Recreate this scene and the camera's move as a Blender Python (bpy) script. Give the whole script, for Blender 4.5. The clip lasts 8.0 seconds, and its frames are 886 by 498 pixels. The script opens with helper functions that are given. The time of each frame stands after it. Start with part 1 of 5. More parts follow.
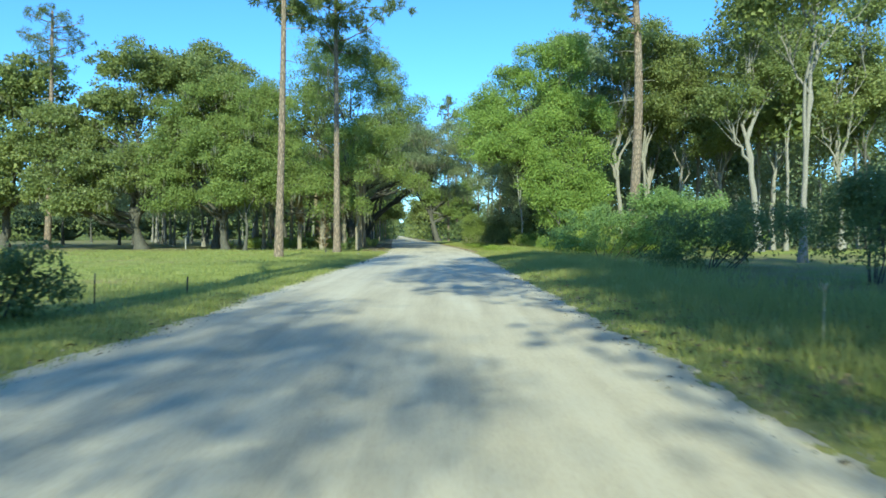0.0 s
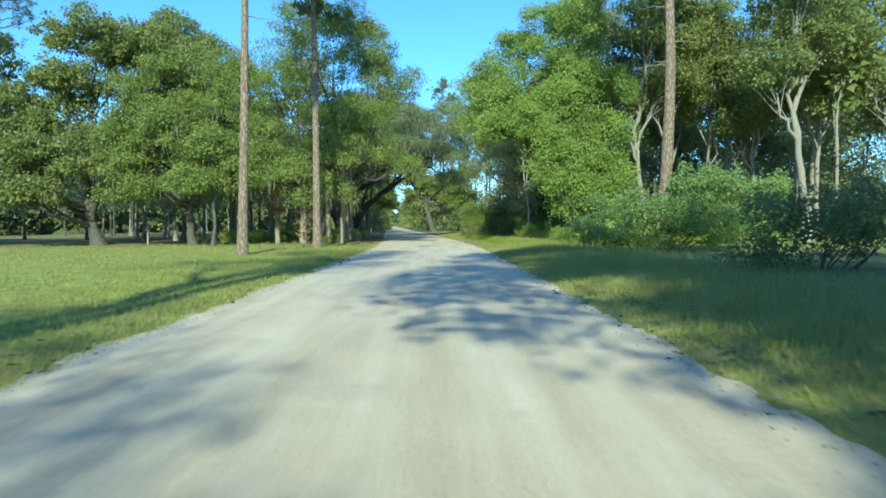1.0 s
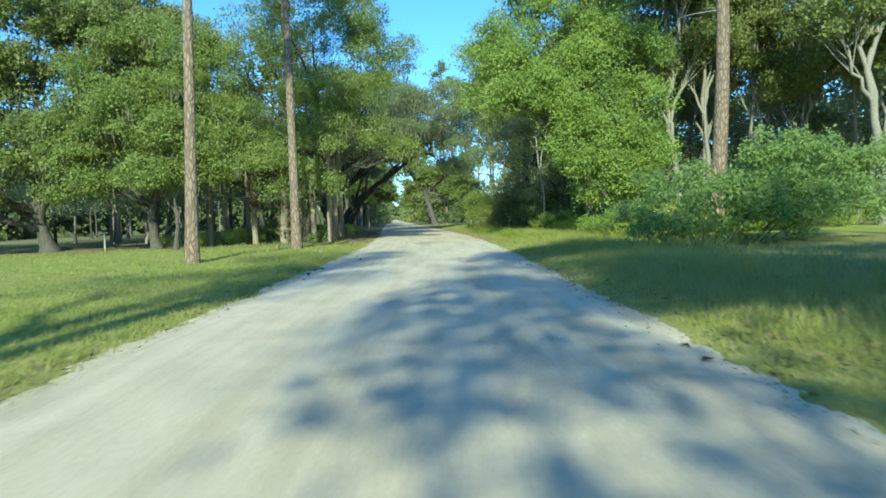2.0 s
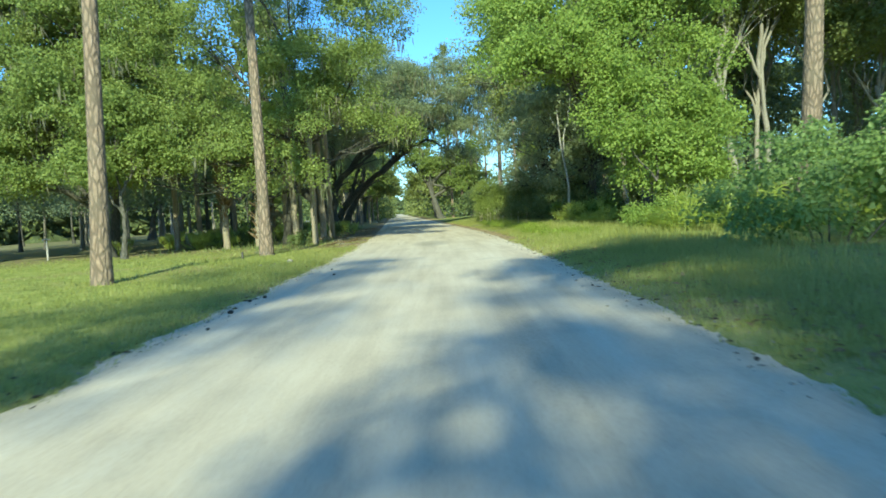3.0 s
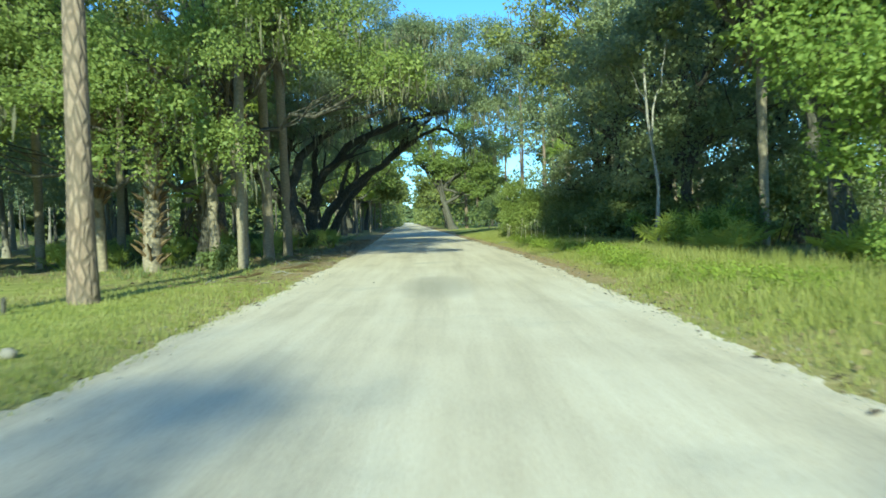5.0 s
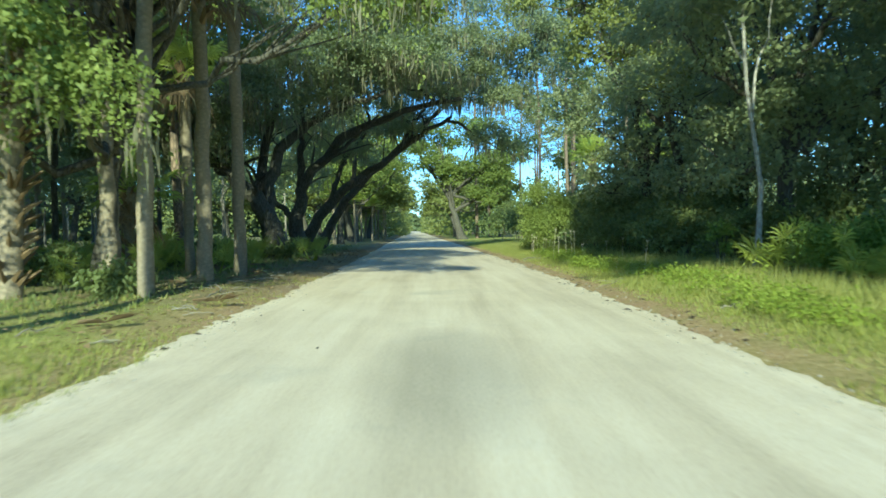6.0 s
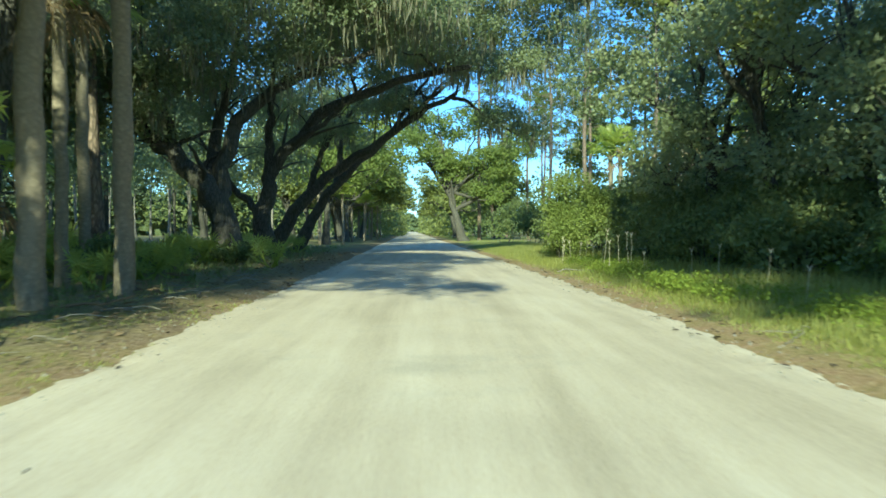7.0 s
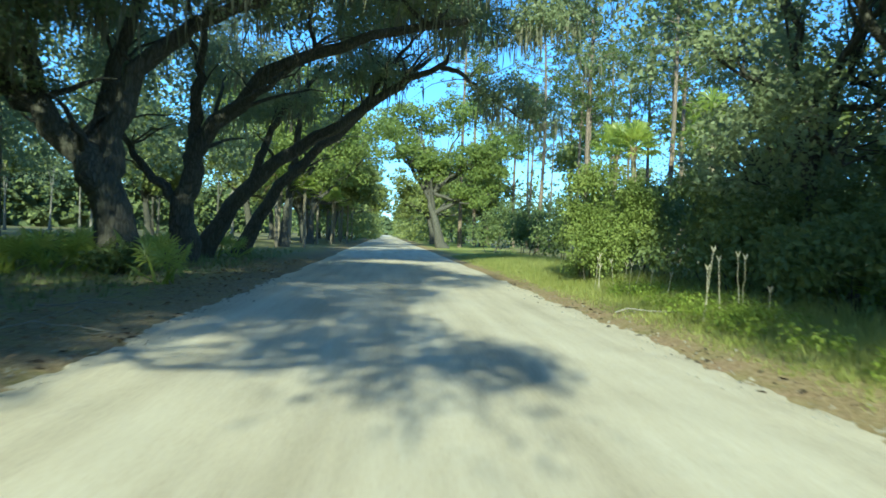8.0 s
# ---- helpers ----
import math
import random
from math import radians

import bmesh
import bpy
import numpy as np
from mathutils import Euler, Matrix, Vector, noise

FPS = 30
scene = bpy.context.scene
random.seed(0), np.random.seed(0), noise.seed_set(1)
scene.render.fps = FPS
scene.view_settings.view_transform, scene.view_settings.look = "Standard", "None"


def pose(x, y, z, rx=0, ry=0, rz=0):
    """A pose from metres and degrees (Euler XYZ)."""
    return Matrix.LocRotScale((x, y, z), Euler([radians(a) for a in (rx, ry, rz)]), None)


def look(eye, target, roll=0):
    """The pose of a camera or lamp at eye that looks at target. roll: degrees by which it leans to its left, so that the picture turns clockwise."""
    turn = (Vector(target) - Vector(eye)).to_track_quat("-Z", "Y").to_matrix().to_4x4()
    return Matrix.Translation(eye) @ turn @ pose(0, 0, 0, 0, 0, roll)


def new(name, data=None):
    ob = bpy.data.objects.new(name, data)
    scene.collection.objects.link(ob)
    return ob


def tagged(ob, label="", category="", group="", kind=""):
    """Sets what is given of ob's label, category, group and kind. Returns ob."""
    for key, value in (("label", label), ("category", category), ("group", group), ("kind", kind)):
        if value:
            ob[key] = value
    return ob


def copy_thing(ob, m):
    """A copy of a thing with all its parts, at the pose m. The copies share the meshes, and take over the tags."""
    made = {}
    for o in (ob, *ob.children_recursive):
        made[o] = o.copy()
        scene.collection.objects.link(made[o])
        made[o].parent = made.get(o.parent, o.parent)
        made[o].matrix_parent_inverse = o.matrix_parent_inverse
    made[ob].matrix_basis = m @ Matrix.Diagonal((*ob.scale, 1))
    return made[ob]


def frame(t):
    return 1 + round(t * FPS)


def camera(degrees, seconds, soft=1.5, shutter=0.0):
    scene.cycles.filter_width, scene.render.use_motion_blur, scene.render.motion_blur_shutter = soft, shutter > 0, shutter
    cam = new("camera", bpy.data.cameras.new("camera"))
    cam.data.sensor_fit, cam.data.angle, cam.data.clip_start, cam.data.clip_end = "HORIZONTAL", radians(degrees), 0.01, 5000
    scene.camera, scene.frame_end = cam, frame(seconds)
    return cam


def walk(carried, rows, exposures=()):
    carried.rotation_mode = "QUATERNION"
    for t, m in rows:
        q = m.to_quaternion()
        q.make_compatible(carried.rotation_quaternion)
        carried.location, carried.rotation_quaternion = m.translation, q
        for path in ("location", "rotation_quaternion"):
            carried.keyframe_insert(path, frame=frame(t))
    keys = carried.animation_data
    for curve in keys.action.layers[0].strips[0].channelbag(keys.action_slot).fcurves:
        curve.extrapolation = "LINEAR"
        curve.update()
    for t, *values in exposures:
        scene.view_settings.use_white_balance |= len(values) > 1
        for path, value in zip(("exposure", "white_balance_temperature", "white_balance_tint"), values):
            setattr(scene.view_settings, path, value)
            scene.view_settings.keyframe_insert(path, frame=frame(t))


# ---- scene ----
cam = camera(60.4, 8.0, soft=1.6, shutter=0.3)
METRES, EYE, TILT, LEAN, TURN = 72.0, 1.45, -3.0, 0.7, 0.0
ROWS = [
    (0.0, 0.0, 0.0, 0.0, -0.02, 1.91, -0.64),
    (0.5, -0.0019, 0.0581, 0.0036, -0.17, 1.58, -0.39),
    (1.0, -0.0025, 0.1148, 0.0068, -0.38, 1.16, -0.09),
    (1.5, -0.0035, 0.1746, 0.0101, -0.44, 0.72, 0.64),
    (2.0, -0.0037, 0.2346, 0.0134, -0.18, 0.55, 1.59),
    (3.5, -0.0047, 0.4192, 0.0234, 0.38, -0.18, 3.25),
    (4.0, -0.0057, 0.4814, 0.0262, 0.47, -0.26, 2.67),
    (4.5, -0.0069, 0.5444, 0.0294, 0.73, 0.21, 1.87),
    (6.0, -0.0114, 0.7366, 0.0384, 1.55, 1.5, 0.09),
    (6.5, -0.0148, 0.8007, 0.0414, 1.66, 1.6, -0.27),
    (7.0, -0.018, 0.8666, 0.0441, 1.31, 1.58, -0.85),
    (7.5, -0.0209, 0.9322, 0.0471, 0.84, 1.39, -1.33),
    (8.0, -0.0248, 0.9982, 0.0516, -0.73, 2.01, -2.95),
]
walk(cam, [(t, pose(0, 0, EYE, TILT, LEAN, TURN) @ pose(METRES * x, METRES * y, METRES * z, 90 + pitch, roll, yaw)) for t, x, y, z, yaw, pitch, roll in ROWS],
     exposures=[(0.0, 0.94, 5200, -9), (1.5, 0.95, 5250, -11), (2.2, 1.0, 5400, -13), (3.5, 1.07, 5580, -14), (4.1, 1.08, 5330, -15), (4.5, 1.09, 5300, -15), (6.0, 1.05, 5350, -15), (7.0, 1.09, 5380, -14), (8.0, 1.09, 5150, -12)])

# ---- light ----
SUN_EL, SUN_AZ = 26.5, 4.0
world = bpy.data.worlds.new("world")
scene.world = world
world.use_nodes = True
wn = world.node_tree.nodes
sky = wn.new("ShaderNodeTexSky")
sky.sky_type, sky.sun_disc = "NISHITA", False
sky.sun_elevation, sky.sun_rotation = radians(SUN_EL), radians(180 + SUN_AZ)
sky.altitude, sky.air_density, sky.dust_density, sky.ozone_density = 1500.0, 0.95, 0.9, 6.5
wn["Background"].inputs["Strength"].default_value = 0.134
world.node_tree.links.new(sky.outputs[0], wn["Background"].inputs["Color"])

sun = new("sun", bpy.data.lights.new("sun", "SUN"))
sun.data.energy, sun.data.angle, sun.data.color = 3.95, radians(0.9), (1.0, 0.85, 0.58)
ce = math.cos(radians(SUN_EL))
sun.matrix_world = look((0, 0, 60), (math.sin(radians(SUN_AZ)) * ce, math.cos(radians(SUN_AZ)) * ce, 60 - math.sin(radians(SUN_EL))))


# ---- materials ----
def material(name):
    m = bpy.data.materials.new(name)
    m.use_nodes = True
    return m, m.node_tree.nodes, m.node_tree.links, m.node_tree.nodes["Principled BSDF"]


def ramp(nodes, stops):
    r = nodes.new("ShaderNodeValToRGB")
    r.color_ramp.elements[0].position, r.color_ramp.elements[0].color = stops[0][0], (*stops[0][1], 1)
    r.color_ramp.elements[1].position, r.color_ramp.elements[1].color = stops[-1][0], (*stops[-1][1], 1)
    for p, c in stops[1:-1]:
        r.color_ramp.elements.new(p).color = (*c, 1)
    return r


def noise_tex(nodes, links, vec, scale, detail=4.0, rough=0.55):
    n = nodes.new("ShaderNodeTexNoise")
    n.inputs["Scale"].default_value, n.inputs["Detail"].default_value, n.inputs["Roughness"].default_value = scale, detail, rough
    if vec is not None:
        links.new(vec, n.inputs["Vector"])
    return n


def mixed(nodes, links, fac, a, b, mode="MIX"):
    m = nodes.new("ShaderNodeMix")
    m.data_type, m.blend_type = "RGBA", mode
    for socket, value in ((m.inputs[0], fac), (m.inputs[6], a), (m.inputs[7], b)):
        if isinstance(value, (int, float)):
            socket.default_value = value
        elif isinstance(value, tuple):
            socket.default_value = (*value, 1)
        else:
            links.new(value, socket)
    return m.outputs[2]


def maths(nodes, links, op, a, b=0.0, clamp=False):
    m = nodes.new("ShaderNodeMath")
    m.operation, m.use_clamp = op, clamp
    for socket, value in ((m.inputs[0], a), (m.inputs[1], b)):
        if isinstance(value, (int, float)):
            socket.default_value = value
        else:
            links.new(value, socket)
    return m.outputs[0]


def bumped(nodes, links, bsdf, height, strength, distance):
    b = nodes.new("ShaderNodeBump")
    b.inputs["Strength"].default_value, b.inputs["Distance"].default_value = strength, distance
    links.new(height, b.inputs["Height"])
    links.new(b.outputs[0], bsdf.inputs["Normal"])


def leaf_material(name, dark, mid, light, through_light=0.35, rough=0.5, gloss=0.35):
    m, nodes, links, bsdf = material(name)
    geo, info, tc = nodes.new("ShaderNodeNewGeometry"), nodes.new("ShaderNodeObjectInfo"), nodes.new("ShaderNodeTexCoord")
    blot = noise_tex(nodes, links, tc.outputs["Object"], 0.55, 3.0)
    fine = noise_tex(nodes, links, tc.outputs["Object"], 1.7, 2.0)
    isle = maths(nodes, links, "MULTIPLY", geo.outputs["Random Per Island"], 0.28)
    patch = maths(nodes, links, "ADD", maths(nodes, links, "MULTIPLY", blot.outputs["Fac"], 0.75), maths(nodes, links, "MULTIPLY", fine.outputs["Fac"], 0.75))
    f = maths(nodes, links, "ADD", isle, maths(nodes, links, "SUBTRACT", patch, 0.39))
    f = maths(nodes, links, "ADD", f, maths(nodes, links, "MULTIPLY", maths(nodes, links, "SUBTRACT", info.outputs["Random"], 0.5), 0.18), True)
    col = ramp(nodes, [(0.05, dark), (0.5, mid), (0.92, light)])
    links.new(f, col.inputs[0])
    links.new(col.outputs[0], bsdf.inputs["Base Color"])
    bsdf.inputs["Roughness"].default_value, bsdf.inputs["Specular IOR Level"].default_value = rough, gloss
    tr = nodes.new("ShaderNodeBsdfTranslucent")
    links.new(mixed(nodes, links, 0.6, col.outputs[0], tuple(min(1, c * 1.7) for c in light)), tr.inputs["Color"])
    mx = nodes.new("ShaderNodeMixShader")
    mx.inputs[0].default_value = through_light
    links.new(bsdf.outputs[0], mx.inputs[1])
    links.new(tr.outputs[0], mx.inputs[2])
    links.new(mx.outputs[0], nodes["Material Output"].inputs["Surface"])
    return m


def bark_material(name, a, b, c, scale=3.0, stretch=0.25, relief=0.03, plates=1.0):
    m, nodes, links, bsdf = material(name)
    tc, mp = nodes.new("ShaderNodeTexCoord"), nodes.new("ShaderNodeMapping")
    mp.inputs["Scale"].default_value = (1, 1, stretch)
    links.new(tc.outputs["Object"], mp.inputs["Vector"])
    fine = noise_tex(nodes, links, mp.outputs[0], scale * 6, 6.0, 0.65)
    big = noise_tex(nodes, links, tc.outputs["Object"], 0.9, 3.0)
    vor = nodes.new("ShaderNodeTexVoronoi")
    vor.feature, vor.inputs["Scale"].default_value = "DISTANCE_TO_EDGE", scale * 2.6
    links.new(mp.outputs[0], vor.inputs["Vector"])
    plate = maths(nodes, links, "MULTIPLY", vor.outputs["Distance"], 5.0, True)
    r = ramp(nodes, [(0.25, a), (0.52, b), (0.75, c)])
    links.new(fine.outputs["Fac"], r.inputs[0])
    plate = maths(nodes, links, "MAXIMUM", plate, 1.0 - plates)
    col = mixed(nodes, links, plate, tuple(v * 0.45 for v in a), r.outputs[0])
    col = mixed(nodes, links, maths(nodes, links, "MULTIPLY", big.outputs["Fac"], 0.6), col, (0.17, 0.18, 0.13), "MIX")
    links.new(col, bsdf.inputs["Base Color"])
    bsdf.inputs["Roughness"].default_value = 0.9
    h = maths(nodes, links, "ADD", plate, maths(nodes, links, "MULTIPLY", fine.outputs["Fac"], 0.6))
    bumped(nodes, links, bsdf, h, 0.8, relief)
    return m


def ground_material():
    m, nodes, links, bsdf = material("grassy_ground")
    tc, uv = nodes.new("ShaderNodeTexCoord"), nodes.new("ShaderNodeUVMap")
    uv.uv_map = "road_distance"
    sep = nodes.new("ShaderNodeSeparateXYZ")
    links.new(uv.outputs[0], sep.inputs[0])
    n1 = noise_tex(nodes, links, tc.outputs["Object"], 0.16, 4.0)
    n2 = noise_tex(nodes, links, tc.outputs["Object"], 1.4, 5.0, 0.65)
    n3 = noise_tex(nodes, links, tc.outputs["Object"], 14.0, 4.0, 0.7)
    grass = ramp(nodes, [(0.28, (0.165, 0.21, 0.045)), (0.5, (0.29, 0.33, 0.08)), (0.72, (0.43, 0.42, 0.14))])
    links.new(n2.outputs["Fac"], grass.inputs[0])
    dry = ramp(nodes, [(0.3, (0.20, 0.13, 0.075)), (0.5, (0.335, 0.235, 0.14)), (0.7, (0.50, 0.385, 0.245))])
    links.new(n3.outputs["Fac"], dry.inputs[0])
    patch = ramp(nodes, [(0.5, (0, 0, 0)), (0.66, (1, 1, 1))])
    links.new(n1.outputs["Fac"], patch.inputs[0])
    col = mixed(nodes, links, maths(nodes, links, "MULTIPLY", patch.outputs[0], 0.45), grass.outputs[0], dry.outputs[0])
    near = nodes.new("ShaderNodeMapRange")
    near.inputs["From Min"].default_value, near.inputs["From Max"].default_value = 0.3, 2.3
    near.inputs["To Min"].default_value, near.inputs["To Max"].default_value = 1.0, 0.0
    wob = maths(nodes, links, "ADD", sep.outputs[0], maths(nodes, links, "MULTIPLY", maths(nodes, links, "SUBTRACT", n2.outputs["Fac"], 0.5), 2.0))
    links.new(wob, near.inputs["Value"])
    far_on = nodes.new("ShaderNodeMapRange")
    far_on.inputs["From Min"].default_value, far_on.inputs["From Max"].default_value = 48.0, 66.0
    far_on.inputs["To Min"].default_value = 0.25
    links.new(sep.outputs[1], far_on.inputs["Value"])
    col = mixed(nodes, links, maths(nodes, links, "MULTIPLY", maths(nodes, links, "MULTIPLY", near.outputs[0], far_on.outputs[0]), maths(nodes, links, "MULTIPLY", n2.outputs["Fac"], 1.7), True), col, dry.outputs[0])
    pos = nodes.new("ShaderNodeSeparateXYZ")
    links.new(tc.outputs["Object"], pos.inputs[0])

    def step(value, lo, hi):
        r = nodes.new("ShaderNodeMapRange")
        r.inputs["From Min"].default_value, r.inputs["From Max"].default_value = lo, hi
        links.new(value, r.inputs["Value"])
        return r.outputs[0]

    wobbly_x = maths(nodes, links, "ADD", pos.outputs[0], maths(nodes, links, "MULTIPLY", maths(nodes, links, "SUBTRACT", n1.outputs["Fac"], 0.5), 6.0))
    shady = maths(nodes, links, "MAXIMUM", step(maths(nodes, links, "MULTIPLY", wobbly_x, -1.0), 5.0, 6.6), step(wobbly_x, 5.0, 7.0))
    floor = maths(nodes, links, "MULTIPLY", shady, step(pos.outputs[1], 62.0, 70.0))
    litter = ramp(nodes, [(0.3, (0.10, 0.085, 0.055)), (0.5, (0.20, 0.165, 0.11)), (0.7, (0.36, 0.31, 0.22))])
    links.new(n3.outputs["Fac"], litter.inputs[0])
    floor = maths(nodes, links, "MULTIPLY", floor, step(n2.outputs["Fac"], 0.3, 0.55))
    col = mixed(nodes, links, maths(nodes, links, "MULTIPLY", floor, 0.85), col, litter.outputs[0])
    # Right verge up to y 48: litter, its brown also dulling grass like shade.
    litter_and_shade = maths(nodes, links, "MULTIPLY", step(wobbly_x, 2.6, 4.4), step(maths(nodes, links, "MULTIPLY", pos.outputs[1], -1.0), -52.0, -44.0))
    litter_and_shade = maths(nodes, links, "MULTIPLY", litter_and_shade, step(n2.outputs["Fac"], 0.36, 0.6))
    col = mixed(nodes, links, maths(nodes, links, "MULTIPLY", litter_and_shade, 0.75), col, litter.outputs[0])
    links.new(mixed(nodes, links, n3.outputs["Fac"], col, (0.55, 0.55, 0.5), "OVERLAY"), bsdf.inputs["Base Color"])
    bsdf.inputs["Roughness"].default_value, bsdf.inputs["Specular IOR Level"].default_value = 0.95, 0.15
    bumped(nodes, links, bsdf, maths(nodes, links, "ADD", n3.outputs["Fac"], n2.outputs["Fac"]), 0.7, 0.05)
    return m


def road_material():
    m, nodes, links, bsdf = material("pale_limerock")
    tc, uv, mp = nodes.new("ShaderNodeTexCoord"), nodes.new("ShaderNodeUVMap"), nodes.new("ShaderNodeMapping")
    uv.uv_map = "road_distance"
    links.new(uv.outputs[0], mp.inputs["Vector"])
    mp.inputs["Scale"].default_value = (1.0, 0.06, 1.0)
    streak = noise_tex(nodes, links, mp.outputs[0], 1.6, 5.0, 0.6)
    blot = noise_tex(nodes, links, tc.outputs["Object"], 0.45, 5.0, 0.6)
    grit = noise_tex(nodes, links, tc.outputs["Object"], 22.0, 6.0, 0.75)
    base = ramp(nodes, [(0.36, (0.51, 0.45, 0.32)), (0.5, (0.62, 0.555, 0.405)), (0.64, (0.70, 0.64, 0.485))])
    f = maths(nodes, links, "ADD", maths(nodes, links, "MULTIPLY", streak.outputs["Fac"], 0.72), maths(nodes, links, "MULTIPLY", blot.outputs["Fac"], 0.28))
    links.new(f, base.inputs[0])
    damp = ramp(nodes, [(0.58, (0, 0, 0)), (0.72, (1, 1, 1))])
    links.new(blot.outputs["Fac"], damp.inputs[0])
    col = mixed(nodes, links, maths(nodes, links, "MULTIPLY", damp.outputs[0], 0.35), base.outputs[0], (0.32, 0.30, 0.23))
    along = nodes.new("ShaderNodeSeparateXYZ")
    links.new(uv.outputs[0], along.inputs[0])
    # Darker oval with a noisy rim, mid-road around y 60.8.
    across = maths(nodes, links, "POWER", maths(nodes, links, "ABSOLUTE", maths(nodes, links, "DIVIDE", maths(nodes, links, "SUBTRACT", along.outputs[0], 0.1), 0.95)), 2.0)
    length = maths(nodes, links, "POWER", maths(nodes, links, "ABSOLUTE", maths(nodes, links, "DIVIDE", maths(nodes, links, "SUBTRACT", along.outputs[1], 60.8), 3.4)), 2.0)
    dark_oval = maths(nodes, links, "SUBTRACT", maths(nodes, links, "ADD", 0.55, maths(nodes, links, "MULTIPLY", blot.outputs["Fac"], 0.9)), maths(nodes, links, "ADD", across, length), True)
    col = mixed(nodes, links, maths(nodes, links, "MULTIPLY", dark_oval, 0.62), col, (0.33, 0.305, 0.235))
    gr = ramp(nodes, [(0.36, (0.40, 0.40, 0.40)), (0.5, (0.5, 0.5, 0.5)), (0.7, (0.57, 0.57, 0.57))])
    links.new(grit.outputs["Fac"], gr.inputs[0])
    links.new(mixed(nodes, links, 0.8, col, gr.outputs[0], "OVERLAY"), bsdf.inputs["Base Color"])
    bsdf.inputs["Roughness"].default_value, bsdf.inputs["Specular IOR Level"].default_value = 0.95, 0.2
    bumped(nodes, links, bsdf, maths(nodes, links, "ADD", grit.outputs["Fac"], streak.outputs["Fac"]), 0.35, 0.03)
    return m


M_GROUND, M_ROAD = ground_material(), road_material()
M_OAK = leaf_material("oak_leaf", (0.067, 0.091, 0.026), (0.171, 0.209, 0.060), (0.323, 0.352, 0.114), 0.34)
# Paler and bluer than oak_leaf: veiling haze over shaded crowns put into colour.
M_OAK_HAZE = leaf_material("hazed_oak_leaf", (0.100, 0.136, 0.073), (0.214, 0.259, 0.133), (0.383, 0.421, 0.219), 0.40)
M_BRIGHT = leaf_material("bright_broad_leaf", (0.088, 0.139, 0.030), (0.226, 0.312, 0.067), (0.405, 0.479, 0.134), 0.36, 0.55, 0.25)
M_MID = leaf_material("olive_oak_leaf", (0.067, 0.096, 0.026), (0.183, 0.238, 0.060), (0.343, 0.401, 0.121), 0.34, 0.55, 0.25)
M_SHRUB = leaf_material("shrub_leaf", (0.080, 0.116, 0.041), (0.171, 0.220, 0.075), (0.305, 0.341, 0.137))
M_SOFT = leaf_material("soft_bush_leaf", (0.121, 0.180, 0.063), (0.244, 0.336, 0.107), (0.388, 0.498, 0.176), 0.42)
M_NEEDLE = leaf_material("pine_needle", (0.065, 0.092, 0.029), (0.130, 0.172, 0.046), (0.247, 0.276, 0.092), 0.35)
M_PALM = leaf_material("palm_frond", (0.144, 0.191, 0.042), (0.296, 0.356, 0.073), (0.522, 0.582, 0.150), 0.5, 0.35, 0.6)
M_DEAD = leaf_material("dead_frond", (0.12, 0.09, 0.05), (0.25, 0.19, 0.11), (0.38, 0.31, 0.20), 0.2, 0.8, 0.1)
M_STRAW = leaf_material("dry_weed_straw", (0.46, 0.43, 0.32), (0.58, 0.54, 0.41), (0.68, 0.63, 0.49), 0.3, 0.8, 0.1)
M_GRASS = leaf_material("grass_blade", (0.146, 0.180, 0.042), (0.292, 0.325, 0.084), (0.447, 0.451, 0.179), 0.45, 0.6, 0.2)
M_WEED = leaf_material("verge_weed_leaf", (0.129, 0.180, 0.030), (0.258, 0.330, 0.055), (0.405, 0.460, 0.110), 0.4, 0.6, 0.15)
M_MOSS = leaf_material("spanish_moss", (0.112, 0.122, 0.076), (0.213, 0.214, 0.142), (0.336, 0.326, 0.228), 0.4, 0.9, 0.05)
M_PINE_BARK = bark_material("pine_bark", (0.16, 0.10, 0.07), (0.33, 0.235, 0.165), (0.50, 0.40, 0.31), 2.6, 0.32, 0.04, 0.75)
M_OAK_BARK = bark_material("oak_bark", (0.055, 0.048, 0.042), (0.11, 0.10, 0.085), (0.19, 0.175, 0.15), 4.0, 0.2, 0.03)
M_PALE_BARK = bark_material("pale_grey_bark", (0.20, 0.185, 0.155), (0.33, 0.305, 0.26), (0.45, 0.42, 0.36), 3.0, 0.5, 0.015, 0.2)
M_PALM_BARK = bark_material("palm_trunk_bark", (0.25, 0.205, 0.14), (0.37, 0.31, 0.215), (0.49, 0.42, 0.30), 2.0, 1.3, 0.015, 0.25)
M_WHITE_BARK = bark_material("mottled_white_bark", (0.30, 0.29, 0.26), (0.55, 0.54, 0.50), (0.72, 0.71, 0.67), 2.2, 0.7, 0.008, 0.35)
M_FLAKE = leaf_material("bark_flake", (0.03, 0.026, 0.02), (0.07, 0.058, 0.042), (0.15, 0.125, 0.09), 0.05, 0.85, 0.1)
M_STONE = bark_material("limestone_chip", (0.26, 0.24, 0.19), (0.36, 0.33, 0.27), (0.46, 0.43, 0.36), 9.0, 1.0, 0.004, 0.1)
M_CLOD = bark_material("dark_clod", (0.02, 0.02, 0.017), (0.04, 0.037, 0.03), (0.07, 0.06, 0.05), 6.0, 1.0, 0.01)


